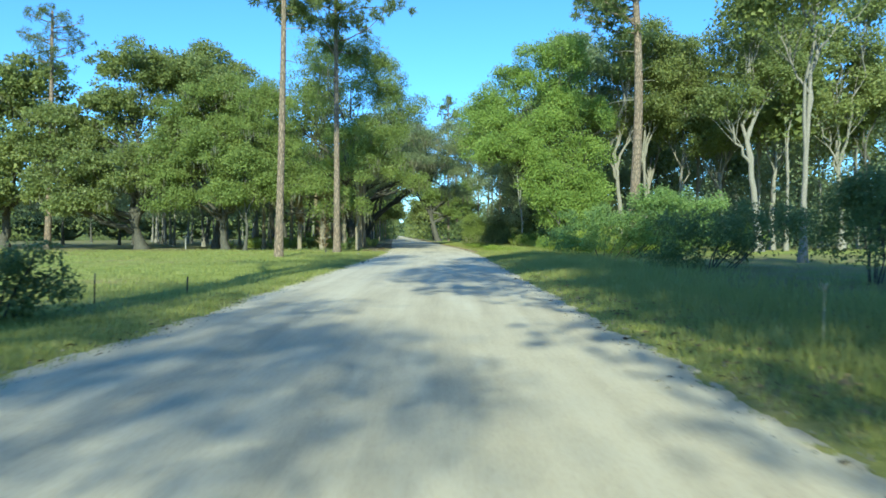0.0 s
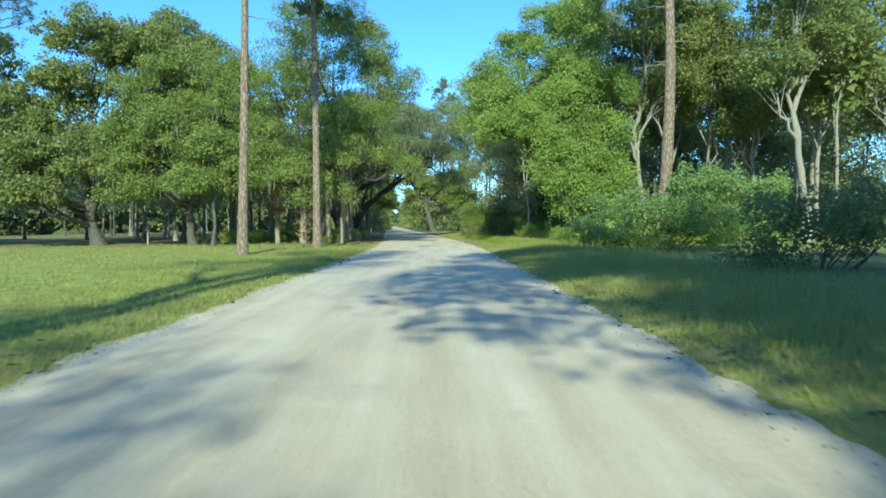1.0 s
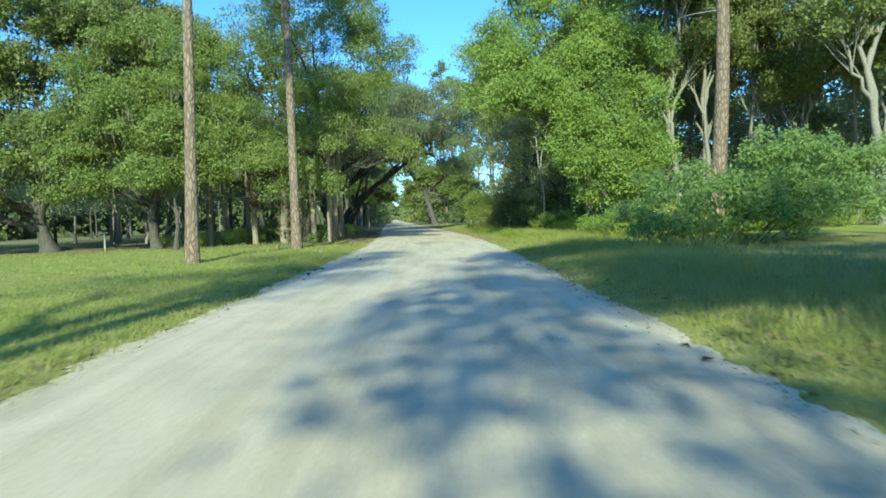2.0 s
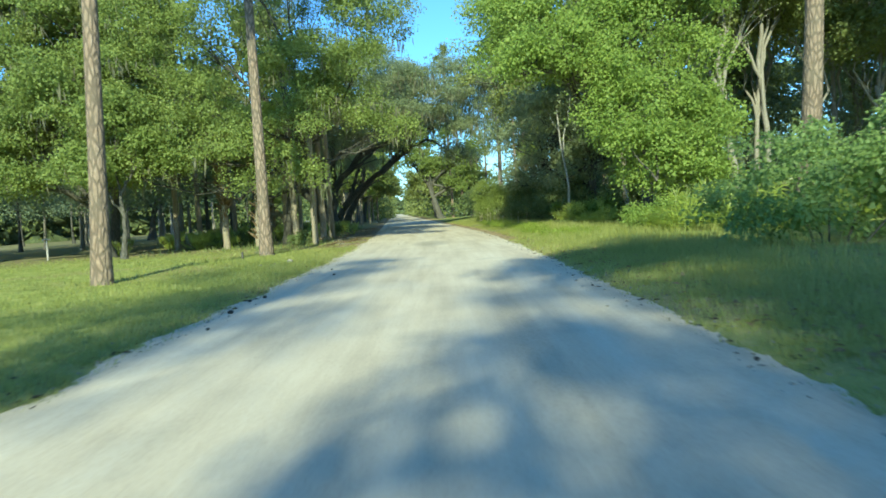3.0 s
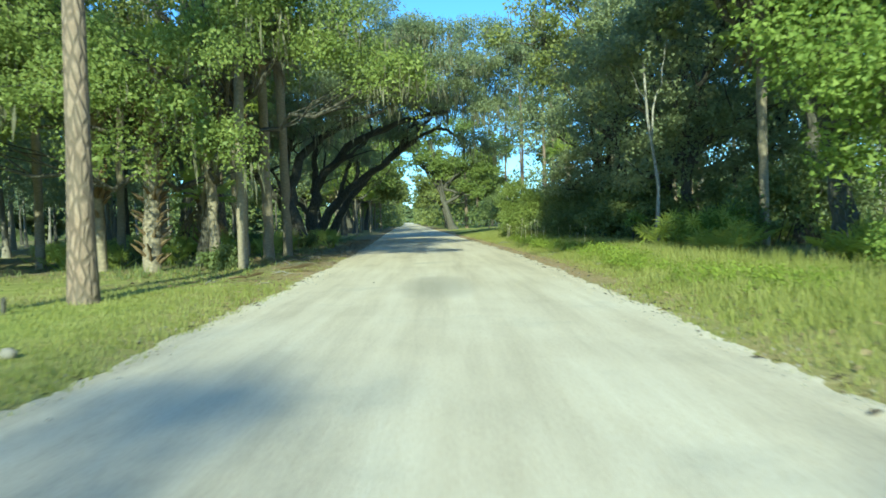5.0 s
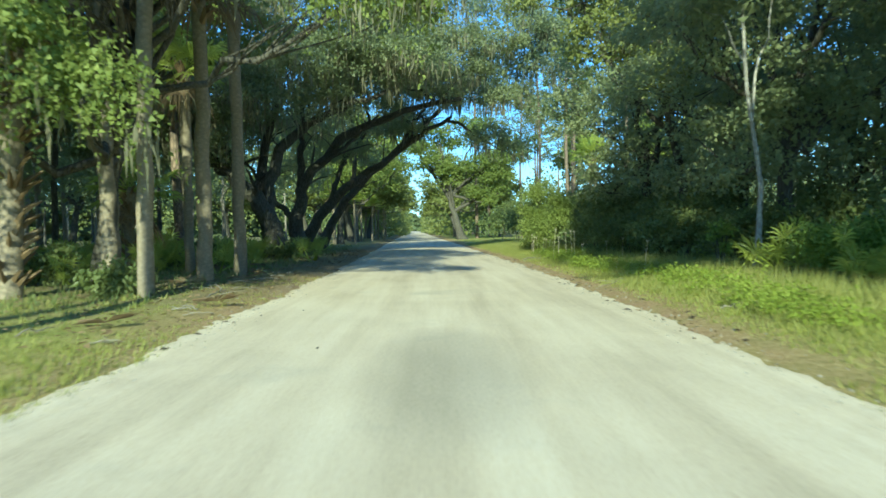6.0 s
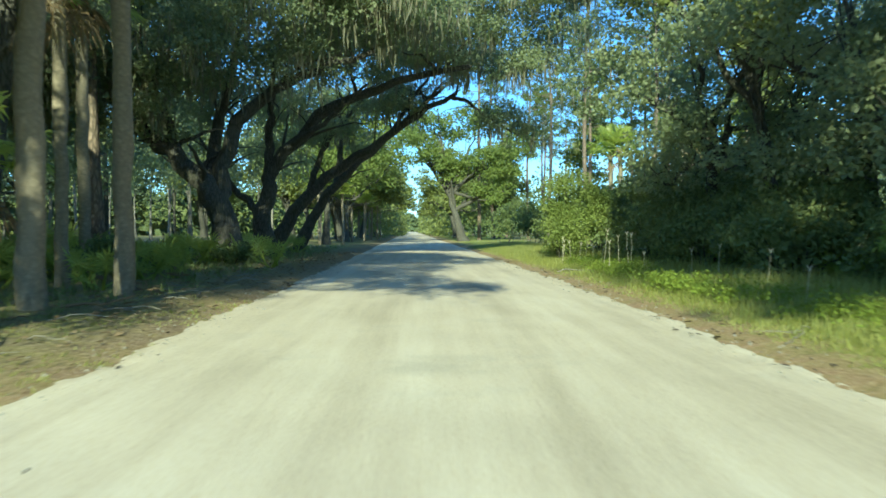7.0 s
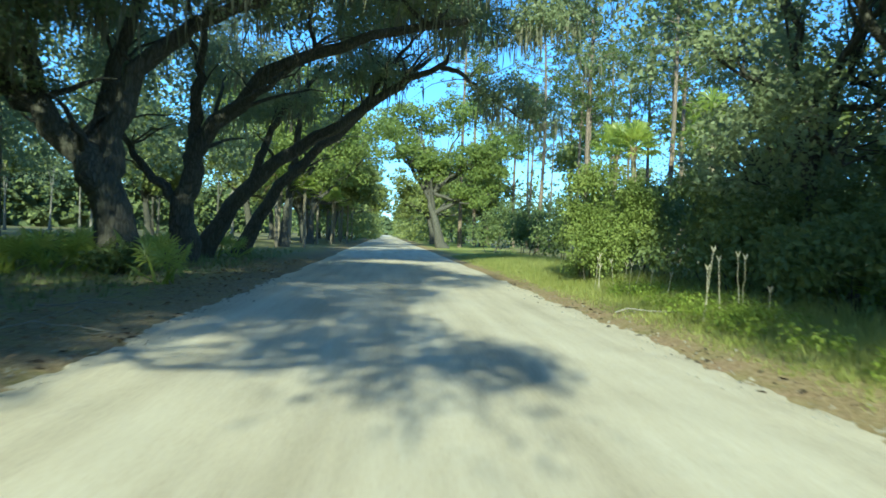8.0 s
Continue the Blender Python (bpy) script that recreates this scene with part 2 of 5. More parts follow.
# ---- mesh tools ----
class Geo:
    """Collects quads and triangles for one mesh."""

    def __init__(self):
        self.v, self.q, self.t, self.n = [], [], [], 0

    def add(self, verts, quads=None, tris=None):
        verts = np.asarray(verts, dtype=np.float64).reshape(-1, 3)
        if quads is not None and len(quads):
            self.q.append(np.asarray(quads, dtype=np.int64).reshape(-1, 4) + self.n)
        if tris is not None and len(tris):
            self.t.append(np.asarray(tris, dtype=np.int64).reshape(-1, 3) + self.n)
        self.v.append(verts)
        self.n += len(verts)
        return self

    def mesh(self, name, mat, smooth=False):
        v = np.concatenate(self.v) if self.v else np.zeros((0, 3))
        q = np.concatenate(self.q) if self.q else np.zeros((0, 4), dtype=np.int64)
        t = np.concatenate(self.t) if self.t else np.zeros((0, 3), dtype=np.int64)
        me = bpy.data.meshes.new(name)
        me.vertices.add(len(v))
        me.vertices.foreach_set("co", v.astype(np.float32).ravel())
        loops = np.concatenate([q.ravel(), t.ravel()]).astype(np.int32)
        me.loops.add(len(loops))
        me.loops.foreach_set("vertex_index", loops)
        start = np.concatenate([np.arange(len(q)) * 4, len(q) * 4 + np.arange(len(t)) * 3]).astype(np.int32)
        me.polygons.add(len(start))
        me.polygons.foreach_set("loop_start", start)
        me.polygons.foreach_set("use_smooth", np.full(len(start), smooth))
        me.update(calc_edges=True)
        me.materials.append(mat)
        return me


def part(name, geo, mat, parent, label="", smooth=False):
    ob = new(name, geo if isinstance(geo, bpy.types.Mesh) else geo.mesh(name, mat, smooth))
    ob.parent = parent
    return tagged(ob, label) if label else ob


def unit(a):
    return a / np.maximum(np.linalg.norm(a, axis=-1, keepdims=True), 1e-9)


def tube(geo, pts, radii, sides=8, rough=0.0, rng=None):
    """A tapered tube along pts; its end is closed to a point."""
    pts, radii = np.asarray(pts, float), np.asarray(radii, float)
    tang = unit(np.gradient(pts, axis=0))
    first = np.cross(tang[0], [1.0, 0, 0] if abs(tang[0, 2]) > 0.7 else [0, 0, 1.0])
    a = [first / np.linalg.norm(first)]
    for k in range(1, len(pts)):
        w = a[-1] - tang[k] * np.dot(a[-1], tang[k])
        a.append(w / max(np.linalg.norm(w), 1e-9))
    a = np.array(a)
    b = np.cross(tang, a)
    ang = np.linspace(0, 2 * np.pi, sides, endpoint=False)
    r = radii[:, None] * np.ones((1, sides))
    if rough and rng is not None:
        r = r * (1 + rough * rng.normal(size=(1, sides)) * 0.7 + rough * rng.normal(size=r.shape) * 0.5)
    ring = pts[:, None] + r[..., None] * (np.cos(ang)[None, :, None] * a[:, None] + np.sin(ang)[None, :, None] * b[:, None])
    n = len(pts)
    i, j = np.meshgrid(np.arange(n - 1), np.arange(sides), indexing="ij")
    k = (j + 1) % sides
    quads = np.stack([i * sides + j, i * sides + k, (i + 1) * sides + k, (i + 1) * sides + j], -1).reshape(-1, 4)
    tip = n * sides
    jj = np.arange(sides)
    tris = np.stack([(n - 1) * sides + jj, (n - 1) * sides + (jj + 1) % sides, np.full(sides, tip)], -1)
    geo.add(np.concatenate([ring.reshape(-1, 3), pts[-1:] + tang[-1:] * radii[-1]]), quads, tris)


def bend(a, b, sag, rng, n=8, wob=0.06):
    """A curved way from a to b; sag lifts (or drops) its middle."""
    a, b = np.asarray(a, float), np.asarray(b, float)
    s = np.linspace(0, 1, n)[:, None]
    length = np.linalg.norm(b - a)
    p = a + (b - a) * s
    p[:, 2] += (4 * s * (1 - s))[:, 0] * sag * length
    w = rng.normal(size=(n, 3)) * wob * length * 0.35
    w[0] = w[-1] = 0
    return p + w


def leaf_quads(geo, base, direction, normal, length, width):
    """One folded leaf for each row."""
    d = unit(direction)
    s = unit(np.cross(d, normal))
    up = np.cross(s, d)
    L, W = np.asarray(length)[:, None], np.asarray(width)[:, None]
    v = np.stack([base, base + d * L * 0.45 + s * W * 0.5 + up * W * 0.12, base + d * L - up * L * 0.10, base + d * L * 0.45 - s * W * 0.5 + up * W * 0.12], 1)
    geo.add(v.reshape(-1, 3), np.arange(len(base) * 4).reshape(-1, 4))


def leaf_tris(geo, base, direction, normal, length, width):
    """One small three-cornered leaf for each row."""
    d = unit(direction)
    s = unit(np.cross(d, normal))
    L, W = np.asarray(length)[:, None], np.asarray(width)[:, None]
    v = np.stack([base + d * L * 0.25 - s * W * 0.5, base + d * L * 0.35 + s * W * 0.5, base + d * L], 1)
    geo.add(v.reshape(-1, 3), None, np.arange(len(base) * 3).reshape(-1, 3))


def leaf_cloud(geo, centres, radius, per, size, rng, flat=0.6, droop=0.2, make=leaf_tris):
    centres = np.asarray(centres, float)
    n = len(centres) * per
    rad = np.repeat(np.broadcast_to(np.asarray(radius, float), (len(centres),)), per)[:, None]
    off = unit(rng.normal(size=(n, 3))) * rng.uniform(0.15, 1.0, size=(n, 1)) ** 0.55
    off[:, 2] *= flat
    base = np.repeat(centres, per, axis=0) + off * rad
    base[:, 2] -= droop * rad[:, 0] * (off[:, 0] ** 2 + off[:, 1] ** 2)
    direction = off * 0.8 + rng.normal(size=(n, 3)) * 0.55 + [0, 0, -0.45]
    normal = off * 1.0 + rng.normal(size=(n, 3)) * 0.6 + [0, -0.2, 0.3]
    length = size * rng.uniform(0.65, 1.35, size=n)
    make(geo, base, direction, normal, length * (1.2 if make is leaf_tris else 1.0), length * rng.uniform(0.5, 0.75, size=n) * (1.4 if make is leaf_tris else 1.0))


def crown_core(geo, lobes, rng, size=0.6, density=14.0):
    """The shaded inner foliage of a crown."""
    for lobe in np.asarray(lobes, float):
        n = int(density * (lobe[3] * lobe[4] * lobe[5]) ** (2 / 3)) + 6
        off = unit(rng.normal(size=(n, 3))) * rng.uniform(0.1, 0.6, size=(n, 1))
        leaf_tris(geo, lobe[:3] + off * lobe[3:6], rng.normal(size=(n, 3)), rng.normal(size=(n, 3)), size * rng.uniform(0.7, 1.4, n), size * rng.uniform(0.6, 1.1, n))


def thing(name, at, label, category, group="", turn=0.0, kind=""):
    ob = new(name)
    ob.empty_display_size = 0.2
    ob.matrix_world = pose(*at, 0, 0, turn)
    return tagged(ob, label, category, group, kind)


# ---- the lie of the land ----
def road_x(y):
    """The road's middle line."""
    y = np.asarray(y, float)
    s = np.clip(y - 45, 0, 40)
    return -0.92 - 0.065 * s * s / 80 - 0.065 * np.clip(y - 85, 0, None)


HALF = 3.55


def wave(x, y, k):
    return np.sin(x * k + 1.3) * np.cos(y * k * 0.83 + 0.4) + 0.6 * np.sin(x * k * 2.1 + y * k * 1.7 + 2.0)


def ground_z(x, y):
    x, y = np.asarray(x, float), np.asarray(y, float)
    d = np.abs(x - road_x(y)) - HALF
    side = x < road_x(y)
    shoulder = np.clip((d + 0.35) / 0.9, 0, 1)
    z = -0.07 + 0.10 * shoulder * shoulder * (3 - 2 * shoulder)
    fall = np.clip((d - 0.8) / 5.0, 0, 1)
    z = z + np.where(side, 0.02, 0.10) * fall * fall * (3 - 2 * fall)
    return z + 0.05 * wave(x, y, 0.35) * np.clip(d / 3, 0, 1)


def grid_axis(lo, hi, fine_lo, fine_hi, fine, grow=1.22):
    vals = list(np.arange(fine_lo, fine_hi + 1e-6, fine))
    step, v = fine, fine_hi
    while v < hi:
        step *= grow
        v += step
        vals.append(v)
    step, v = fine, fine_lo
    while v > lo:
        step *= grow
        v -= step
        vals.insert(0, v)
    return np.array(vals)


def sheet(name, xs, ys, height, mat, follow):
    """A sheet over offsets xs from the road's middle (follow) and ys along it, with the distance to the road's edge as its UV map."""
    X, Y = np.meshgrid(xs, ys)
    W = X + road_x(Y) * follow
    Z = height(X, W, Y)
    nx, ny = len(xs), len(ys)
    i, j = np.meshgrid(np.arange(ny - 1), np.arange(nx - 1), indexing="ij")
    a = i * nx + j
    quads = np.stack([a, a + 1, a + nx + 1, a + nx], -1).reshape(-1, 4)
    me = Geo().add(np.stack([W, Y, Z], -1).reshape(-1, 3), quads).mesh(name, mat, True)
    uv = me.uv_layers.new(name="road_distance")
    d = np.stack([(np.abs(X) - HALF) if name == "ground" else X, Y], -1).reshape(-1, 2)
    uv.data.foreach_set("uv", d[quads.ravel()].astype(np.float32).ravel())
    return new(name, me)


ground = sheet("ground", grid_axis(-2500, 2500, -9, 9, 0.3), grid_axis(-2500, 3500, -4, 110, 0.5),
               lambda X, W, Y: ground_z(W, Y), M_GROUND, 1.0)
tagged(ground, "sunlit rough grass and leaf litter beside the road", "ground", kind="structure")


def road_height(X, W, Y):
    rag = np.random.default_rng(9).normal(size=X.shape)
    rag[1:] = (rag[1:] + rag[:-1]) * 0.6
    edge = HALF + 0.10 * wave(np.sign(X) * 7.0, Y, 0.8) + 0.07 * wave(np.sign(X) * 3.0, Y, 2.7) + 0.06 * wave(X, Y, 8.3) + 0.07 * rag
    u = np.abs(X) / edge
    ruts = -0.014 * (np.exp(-((X + 1.55) / 0.30) ** 2) + np.exp(-((X + 0.05) / 0.3) ** 2) + np.exp(-((X - 1.45) / 0.30) ** 2))
    return 0.05 - 0.07 * u ** 4 - 0.10 * np.clip(u - 1.0, 0, 1) * 4 + ruts + 0.006 * wave(X, Y, 1.7)


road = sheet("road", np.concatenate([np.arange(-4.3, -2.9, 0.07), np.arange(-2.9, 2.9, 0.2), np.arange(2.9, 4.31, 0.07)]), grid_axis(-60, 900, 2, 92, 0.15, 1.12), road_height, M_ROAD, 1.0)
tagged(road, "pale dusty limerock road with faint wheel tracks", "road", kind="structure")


# ---- trees ----
def lobed_clumps(lobes, count, rng, low=-0.55):
    """Clump places on billows that sit on the skins of a crown's lobes, out of the lobes' insides."""
    lobes = np.asarray(lobes, float)
    billows, owners = [], []
    for k, lobe in enumerate(lobes):
        for _ in range(11):
            d = unit(rng.normal(size=3))
            if d[2] < -0.6:
                d[2] *= -1
            billows.append(np.concatenate([lobe[:3] + d * lobe[3:6] * rng.uniform(0.6, 0.85), lobe[3:6] * rng.uniform(0.26, 0.44)]))
            owners.append(k)
    billows, owners = np.array(billows), np.array(owners)
    weight = billows[:, 3] * billows[:, 4] + billows[:, 3] * billows[:, 5]
    weight /= weight.sum()
    out, owner = [], []
    while len(out) < count:
        k = rng.choice(len(billows), p=weight)
        d = unit(rng.normal(size=3))
        if d[2] < low:
            continue
        p = billows[k, :3] + d * billows[k, 3:6] * rng.uniform(0.75, 1.08)
        inside = (((p - lobes[:, :3]) / lobes[:, 3:6]) ** 2).sum(1)
        if (inside < 0.3).any() and rng.random() < 0.8:
            continue
        out.append(p)
        owner.append(owners[k])
    return np.array(out), np.array(owner)


def moss_geo(geo, places, rng, per=10, length=0.9):
    """Hanging grey strands under the places."""
    n = len(places) * per
    base = np.repeat(np.asarray(places, float), per, axis=0) + rng.normal(size=(n, 3)) * [0.35, 0.35, 0.15]
    L = length * rng.uniform(0.4, 1.3, size=n)
    leaf_quads(geo, base, np.tile([0.0, 0.0, -1.0], (n, 1)) + rng.normal(size=(n, 3)) * 0.08, rng.normal(size=(n, 3)) * [1, 1, 0.1], L, 0.05 + 0.06 * rng.random(n))


def spray_geo(geo, places, rng, per=2, length=1.6, leaves=18, size=0.12):
    """Drooping sprays of leaves, and climbers, that hang below the places."""
    n = len(places) * per
    base = np.repeat(np.asarray(places, float), per, axis=0) + rng.normal(size=(n, 3)) * [0.45, 0.45, 0.2]
    swing = rng.normal(size=(n, 3)) * [0.3, 0.3, 0.0] + [0, 0, -1.0]
    L = length * rng.uniform(0.45, 1.25, size=n)
    f = rng.uniform(0, 1, size=(n, leaves))
    at = base[:, None] + swing[:, None] * (L[:, None] * f)[..., None] + rng.normal(size=(n, leaves, 3)) * 0.05
    at = at.reshape(-1, 3)
    d = rng.normal(size=at.shape) * [0.8, 0.8, 0.25] + [0, 0, -0.7]
    normal = rng.normal(size=at.shape) * 0.5 + [0, -0.8, 0.6]
    long = size * rng.uniform(0.6, 1.3, len(at)) * (1.15 - 0.5 * f.ravel())
    leaf_quads(geo, at, d, normal, long, long * 0.6)


def broad_tree(name, at, label, seed, trunk, radius, lobes, clumps, per, size, leaf, bark, clump_r=(0.6, 1.05), moss=0, turn=0.0, group="", flat=0.6, low=-0.55, category="tree", core=16.0, twigs=9, sprays=0.0):
    """A broadleaf tree: trunk (points in its own metres), a limb for each lobe of the crown, twigs to the clumps and the leaves."""
    rng = np.random.default_rng(seed)
    top = thing(name, at, label, category, group, turn)
    trunk = np.asarray(trunk, float)
    s = np.linspace(0, 1, 10)
    kn = np.linspace(0, 1, len(trunk))
    way = np.stack([np.interp(s, kn, trunk[:, c]) for c in range(3)], -1)
    way[1:-1] += rng.normal(size=(8, 3)) * radius * 0.14
    way[0, 2] -= 0.25
    rad = radius * (1.0 - 0.45 * s) * (1 + 0.75 * np.exp(-s * 11))
    g = Geo()
    tube(g, way, rad, 10, 0.06, rng)
    part("trunk", g, bark, top, smooth=True)
    lobes = np.asarray(lobes, float)
    places, owner = lobed_clumps(lobes, clumps, rng, low)
    for k, lobe in enumerate(lobes):
        g = Geo()
        start = way[-1 - int(rng.integers(0, 5))]
        end = lobe[:3] - [0, 0, lobe[5] * 0.25]
        limb = bend(start, end, rng.uniform(-0.10, 0.14), rng, 9)
        lr = radius * rng.uniform(0.42, 0.6)
        tube(g, limb, lr * np.linspace(1, 0.32, 9), 7, 0.05, rng)
        mine = places[owner == k]
        for p in mine[:: max(1, len(mine) // twigs)]:
            f = limb[int(rng.integers(3, 9))]
            tube(g, bend(f, f + (p - f) * 0.88, rng.uniform(-0.05, 0.12), rng, 5), lr * np.linspace(0.30, 0.05, 5), 5)
        part("limb", g, bark, top, smooth=True)
    g = Geo()
    leaf_cloud(g, places, rng.uniform(*clump_r, size=len(places)), per, size * 1.05, rng, flat)
    crown_core(g, lobes, rng, size * 1.7, core * (2.8 if size < 0.2 else 2.0))
    if sprays:
        spray_geo(g, places[rng.random(len(places)) < sprays], rng, size=size)
    part("crown", g, leaf, top)
    if moss:
        g = Geo()
        pick = places[rng.random(len(places)) < moss]
        moss_geo(g, pick - [0, 0, 0.3], rng)
        tagged(part("hanging_moss", g, M_MOSS, top, "grey strands of hanging moss"), kind="stuff")
    return top


def pine_tree(name, at, label, seed, height, radius, crown_from, lean=(0, 0), turn=0.0, group="", reach=3.4, dead=4, tufts=9, per=26, width=0.05):
    rng = np.random.default_rng(seed)
    top = thing(name, at, label, "pine tree", group, turn)
    s = np.linspace(0, 1, 16)
    way = np.stack([lean[0] * s + rng.normal() * 0.3 * np.sin(s * 3.1), lean[1] * s + rng.normal() * 0.3 * np.sin(s * 2.7), s * height], -1)
    way[0, 2] = -0.25
    g = Geo()
    tube(g, way, radius * (1 - 0.62 * s ** 1.3) * (1 + 0.35 * np.exp(-s * 22)), 12, 0.03, rng)
    part("trunk", g, M_PINE_BARK, top, smooth=True)
    crown, n = Geo(), int((height - crown_from) * 3.2)
    places = []
    for i in range(n):
        h = crown_from + (height - crown_from) * (i + rng.random()) / n
        f = (h - crown_from) / (height - crown_from)
        a = rng.uniform(0, 2 * np.pi)
        p = np.array([np.interp(h / height, s, way[:, c]) for c in range(3)])
        L = reach * (0.45 + 0.75 * math.sin(math.pi * min(1, 0.25 + 0.75 * f))) * rng.uniform(0.55, 1.1)
        end = p + np.array([math.cos(a) * L, math.sin(a) * L, L * rng.uniform(0.0, 0.5)])
        b = bend(p, end, rng.uniform(-0.12, 0.05), rng, 6)
        g = Geo()
        tube(g, b, radius * 0.24 * np.linspace(1, 0.25, 6), 5)
        part("branch", g, M_PINE_BARK, top, smooth=True)
        for j in range(tufts):
            places.append(b[int(rng.integers(2, 6))] + rng.normal(size=3) * [0.45, 0.45, 0.25])
    places = np.array(places)
    m = len(places) * per
    d = unit(rng.normal(size=(m, 3)) + [0, 0, 0.25])
    leaf_quads(crown, np.repeat(places, per, axis=0) + d * 0.05, d, rng.normal(size=(m, 3)), rng.uniform(0.3, 0.5, m), rng.uniform(0.7, 1.3, m) * width)
    part("crown", crown, M_NEEDLE, top)
    for i in range(dead):
        h = crown_from - rng.uniform(0.4, 5.0)
        a = rng.uniform(0, 2 * np.pi)
        p = np.array([np.interp(h / height, s, way[:, c]) for c in range(3)])
        L = rng.uniform(0.5, 2.2)
        g = Geo()
        tube(g, bend(p, p + np.array([math.cos(a) * L, math.sin(a) * L, rng.uniform(-0.3, 0.5)]), 0.05, rng, 5), 0.04 * np.linspace(1, 0.2, 5), 5)
        part("dead_branch", g, M_PALE_BARK, top, "bare dead branch")
    return top


def fan_leaf(geo, base, way, petiole, radius, rng, blades=16, droop=0.35):
    """A palm's fan: a stalk and a half-round of folded blades that droop at their ends."""
    base, way = np.asarray(base, float), unit(np.asarray(way, float))
    side = unit(np.cross(way, [0, 0, 1.0]) + 1e-6)
    up = np.cross(side, way)
    hub = base + way * petiole
    tube(geo, np.stack([base, base + way * petiole * 0.5 + [0, 0, petiole * 0.04], hub]), [0.03, 0.022, 0.015], 4)
    ang = np.linspace(-2.0, 2.0, blades) + rng.normal(size=blades) * 0.04
    L = radius * (1 - 0.22 * np.abs(ang) / 2.0) * rng.uniform(0.9, 1.1, blades)
    d = np.cos(ang)[:, None] * way + np.sin(ang)[:, None] * side + up * (0.12 + 0.18 * np.cos(ang))[:, None]
    d = unit(d)
    across = unit(np.cross(d, up))
    w = radius * 0.058
    mid = hub + d * (L * 0.55)[:, None]
    tip = hub + d * L[:, None] - np.array([0, 0, 1.0]) * (L * droop * rng.uniform(0.5, 1.2, blades))[:, None]
    fold = up * (w * 0.5)
    v = np.stack([np.broadcast_to(hub, mid.shape), mid + across * w + fold, mid - fold * 0.4, mid - across * w + fold, tip], 1)
    idx = np.arange(blades)[:, None] * 5
    tris = np.concatenate([idx + [0, 1, 2], idx + [0, 2, 3], idx + [1, 4, 2], idx + [2, 4, 3]])
    geo.add(v.reshape(-1, 3), None, tris)


def sabal_palm(name, at, label, seed, height, radius, boots=0.0, turn=0.0, lean=(0, 0), group="", fans=26, dead=7):
    """A cabbage palm: ringed trunk, old leaf bases, green fans and a skirt of dead ones."""
    rng = np.random.default_rng(seed)
    top = thing(name, at, label, "palm tree", group, turn)
    s = np.linspace(0, 1, 14)
    way = np.stack([lean[0] * s ** 1.4, lean[1] * s ** 1.4, s * height], -1)
    way[1:-1, :2] += rng.normal(size=(12, 2)) * 0.02
    way[0, 2] = -0.2
    g = Geo()
    tube(g, way, radius * 0.86 * (1 + 0.16 * np.exp(-s * 14)) * (1 + 0.05 * rng.normal(size=14)), 12, 0.03, rng)
    part("trunk", g, M_PALM_BARK, top, smooth=True)
    if boots:
        g = Geo()
        for i in range(int(boots * height * 16)):
            h = height * (1 - boots * rng.random())
            a = rng.uniform(0, 2 * np.pi)
            c = np.array([np.interp(h / height, s, way[:, k]) for k in range(3)])
            out = np.array([math.cos(a), math.sin(a), 0])
            tube(g, np.stack([c + out * radius * 0.8, c + out * radius * 1.35 + [0, 0, 0.14], c + out * (radius * 1.9 + 0.05) + [0, 0, rng.uniform(0.22, 0.36)]]), [0.07, 0.055, 0.02], 4)
        tagged(part("boot_layer", g, M_DEAD, top, "crossed tan stubs of old leaf stalks"), kind="stuff")
    g, head = Geo(), way[-1]
    for i in range(fans):
        a, e = i * 2.399 + rng.normal() * 0.2, rng.uniform(-0.5, 1.25)
        fan_leaf(g, head + rng.normal(size=3) * 0.06, [math.cos(a) * math.cos(e), math.sin(a) * math.cos(e), math.sin(e)], rng.uniform(0.8, 1.3), rng.uniform(0.75, 1.05), rng)
    part("crown", g, M_PALM, top)
    if dead:
        g = Geo()
        for i in range(dead):
            a = i * 2.399 + rng.normal() * 0.4
            fan_leaf(g, head - [0, 0, 0.15], [math.cos(a) * 0.55, math.sin(a) * 0.55, -0.9], rng.uniform(0.7, 1.1), rng.uniform(0.7, 0.9), rng, 10, 0.6)
        part("dead_skirt", g, M_DEAD, top, "tan dead fronds that hang down")
    return top


def saw_palmetto(name, at, label, seed, fans=11, size=0.55, turn=0.0, group="palmettos under the trees"):
    rng = np.random.default_rng(seed)
    top = thing(name, at, label, "palmetto", group, turn)
    for i in range(fans):
        a, e = i * 2.399 + rng.normal() * 0.3, rng.uniform(0.35, 1.2)
        g = Geo()
        fan_leaf(g, rng.normal(size=3) * [0.12, 0.12, 0.0], [math.cos(a) * math.cos(e), math.sin(a) * math.cos(e), math.sin(e)], rng.uniform(0.5, 1.0), size * rng.uniform(0.8, 1.2), rng, 11, 0.2)
        part("fan_leaf", g, M_PALM, top)
    return top


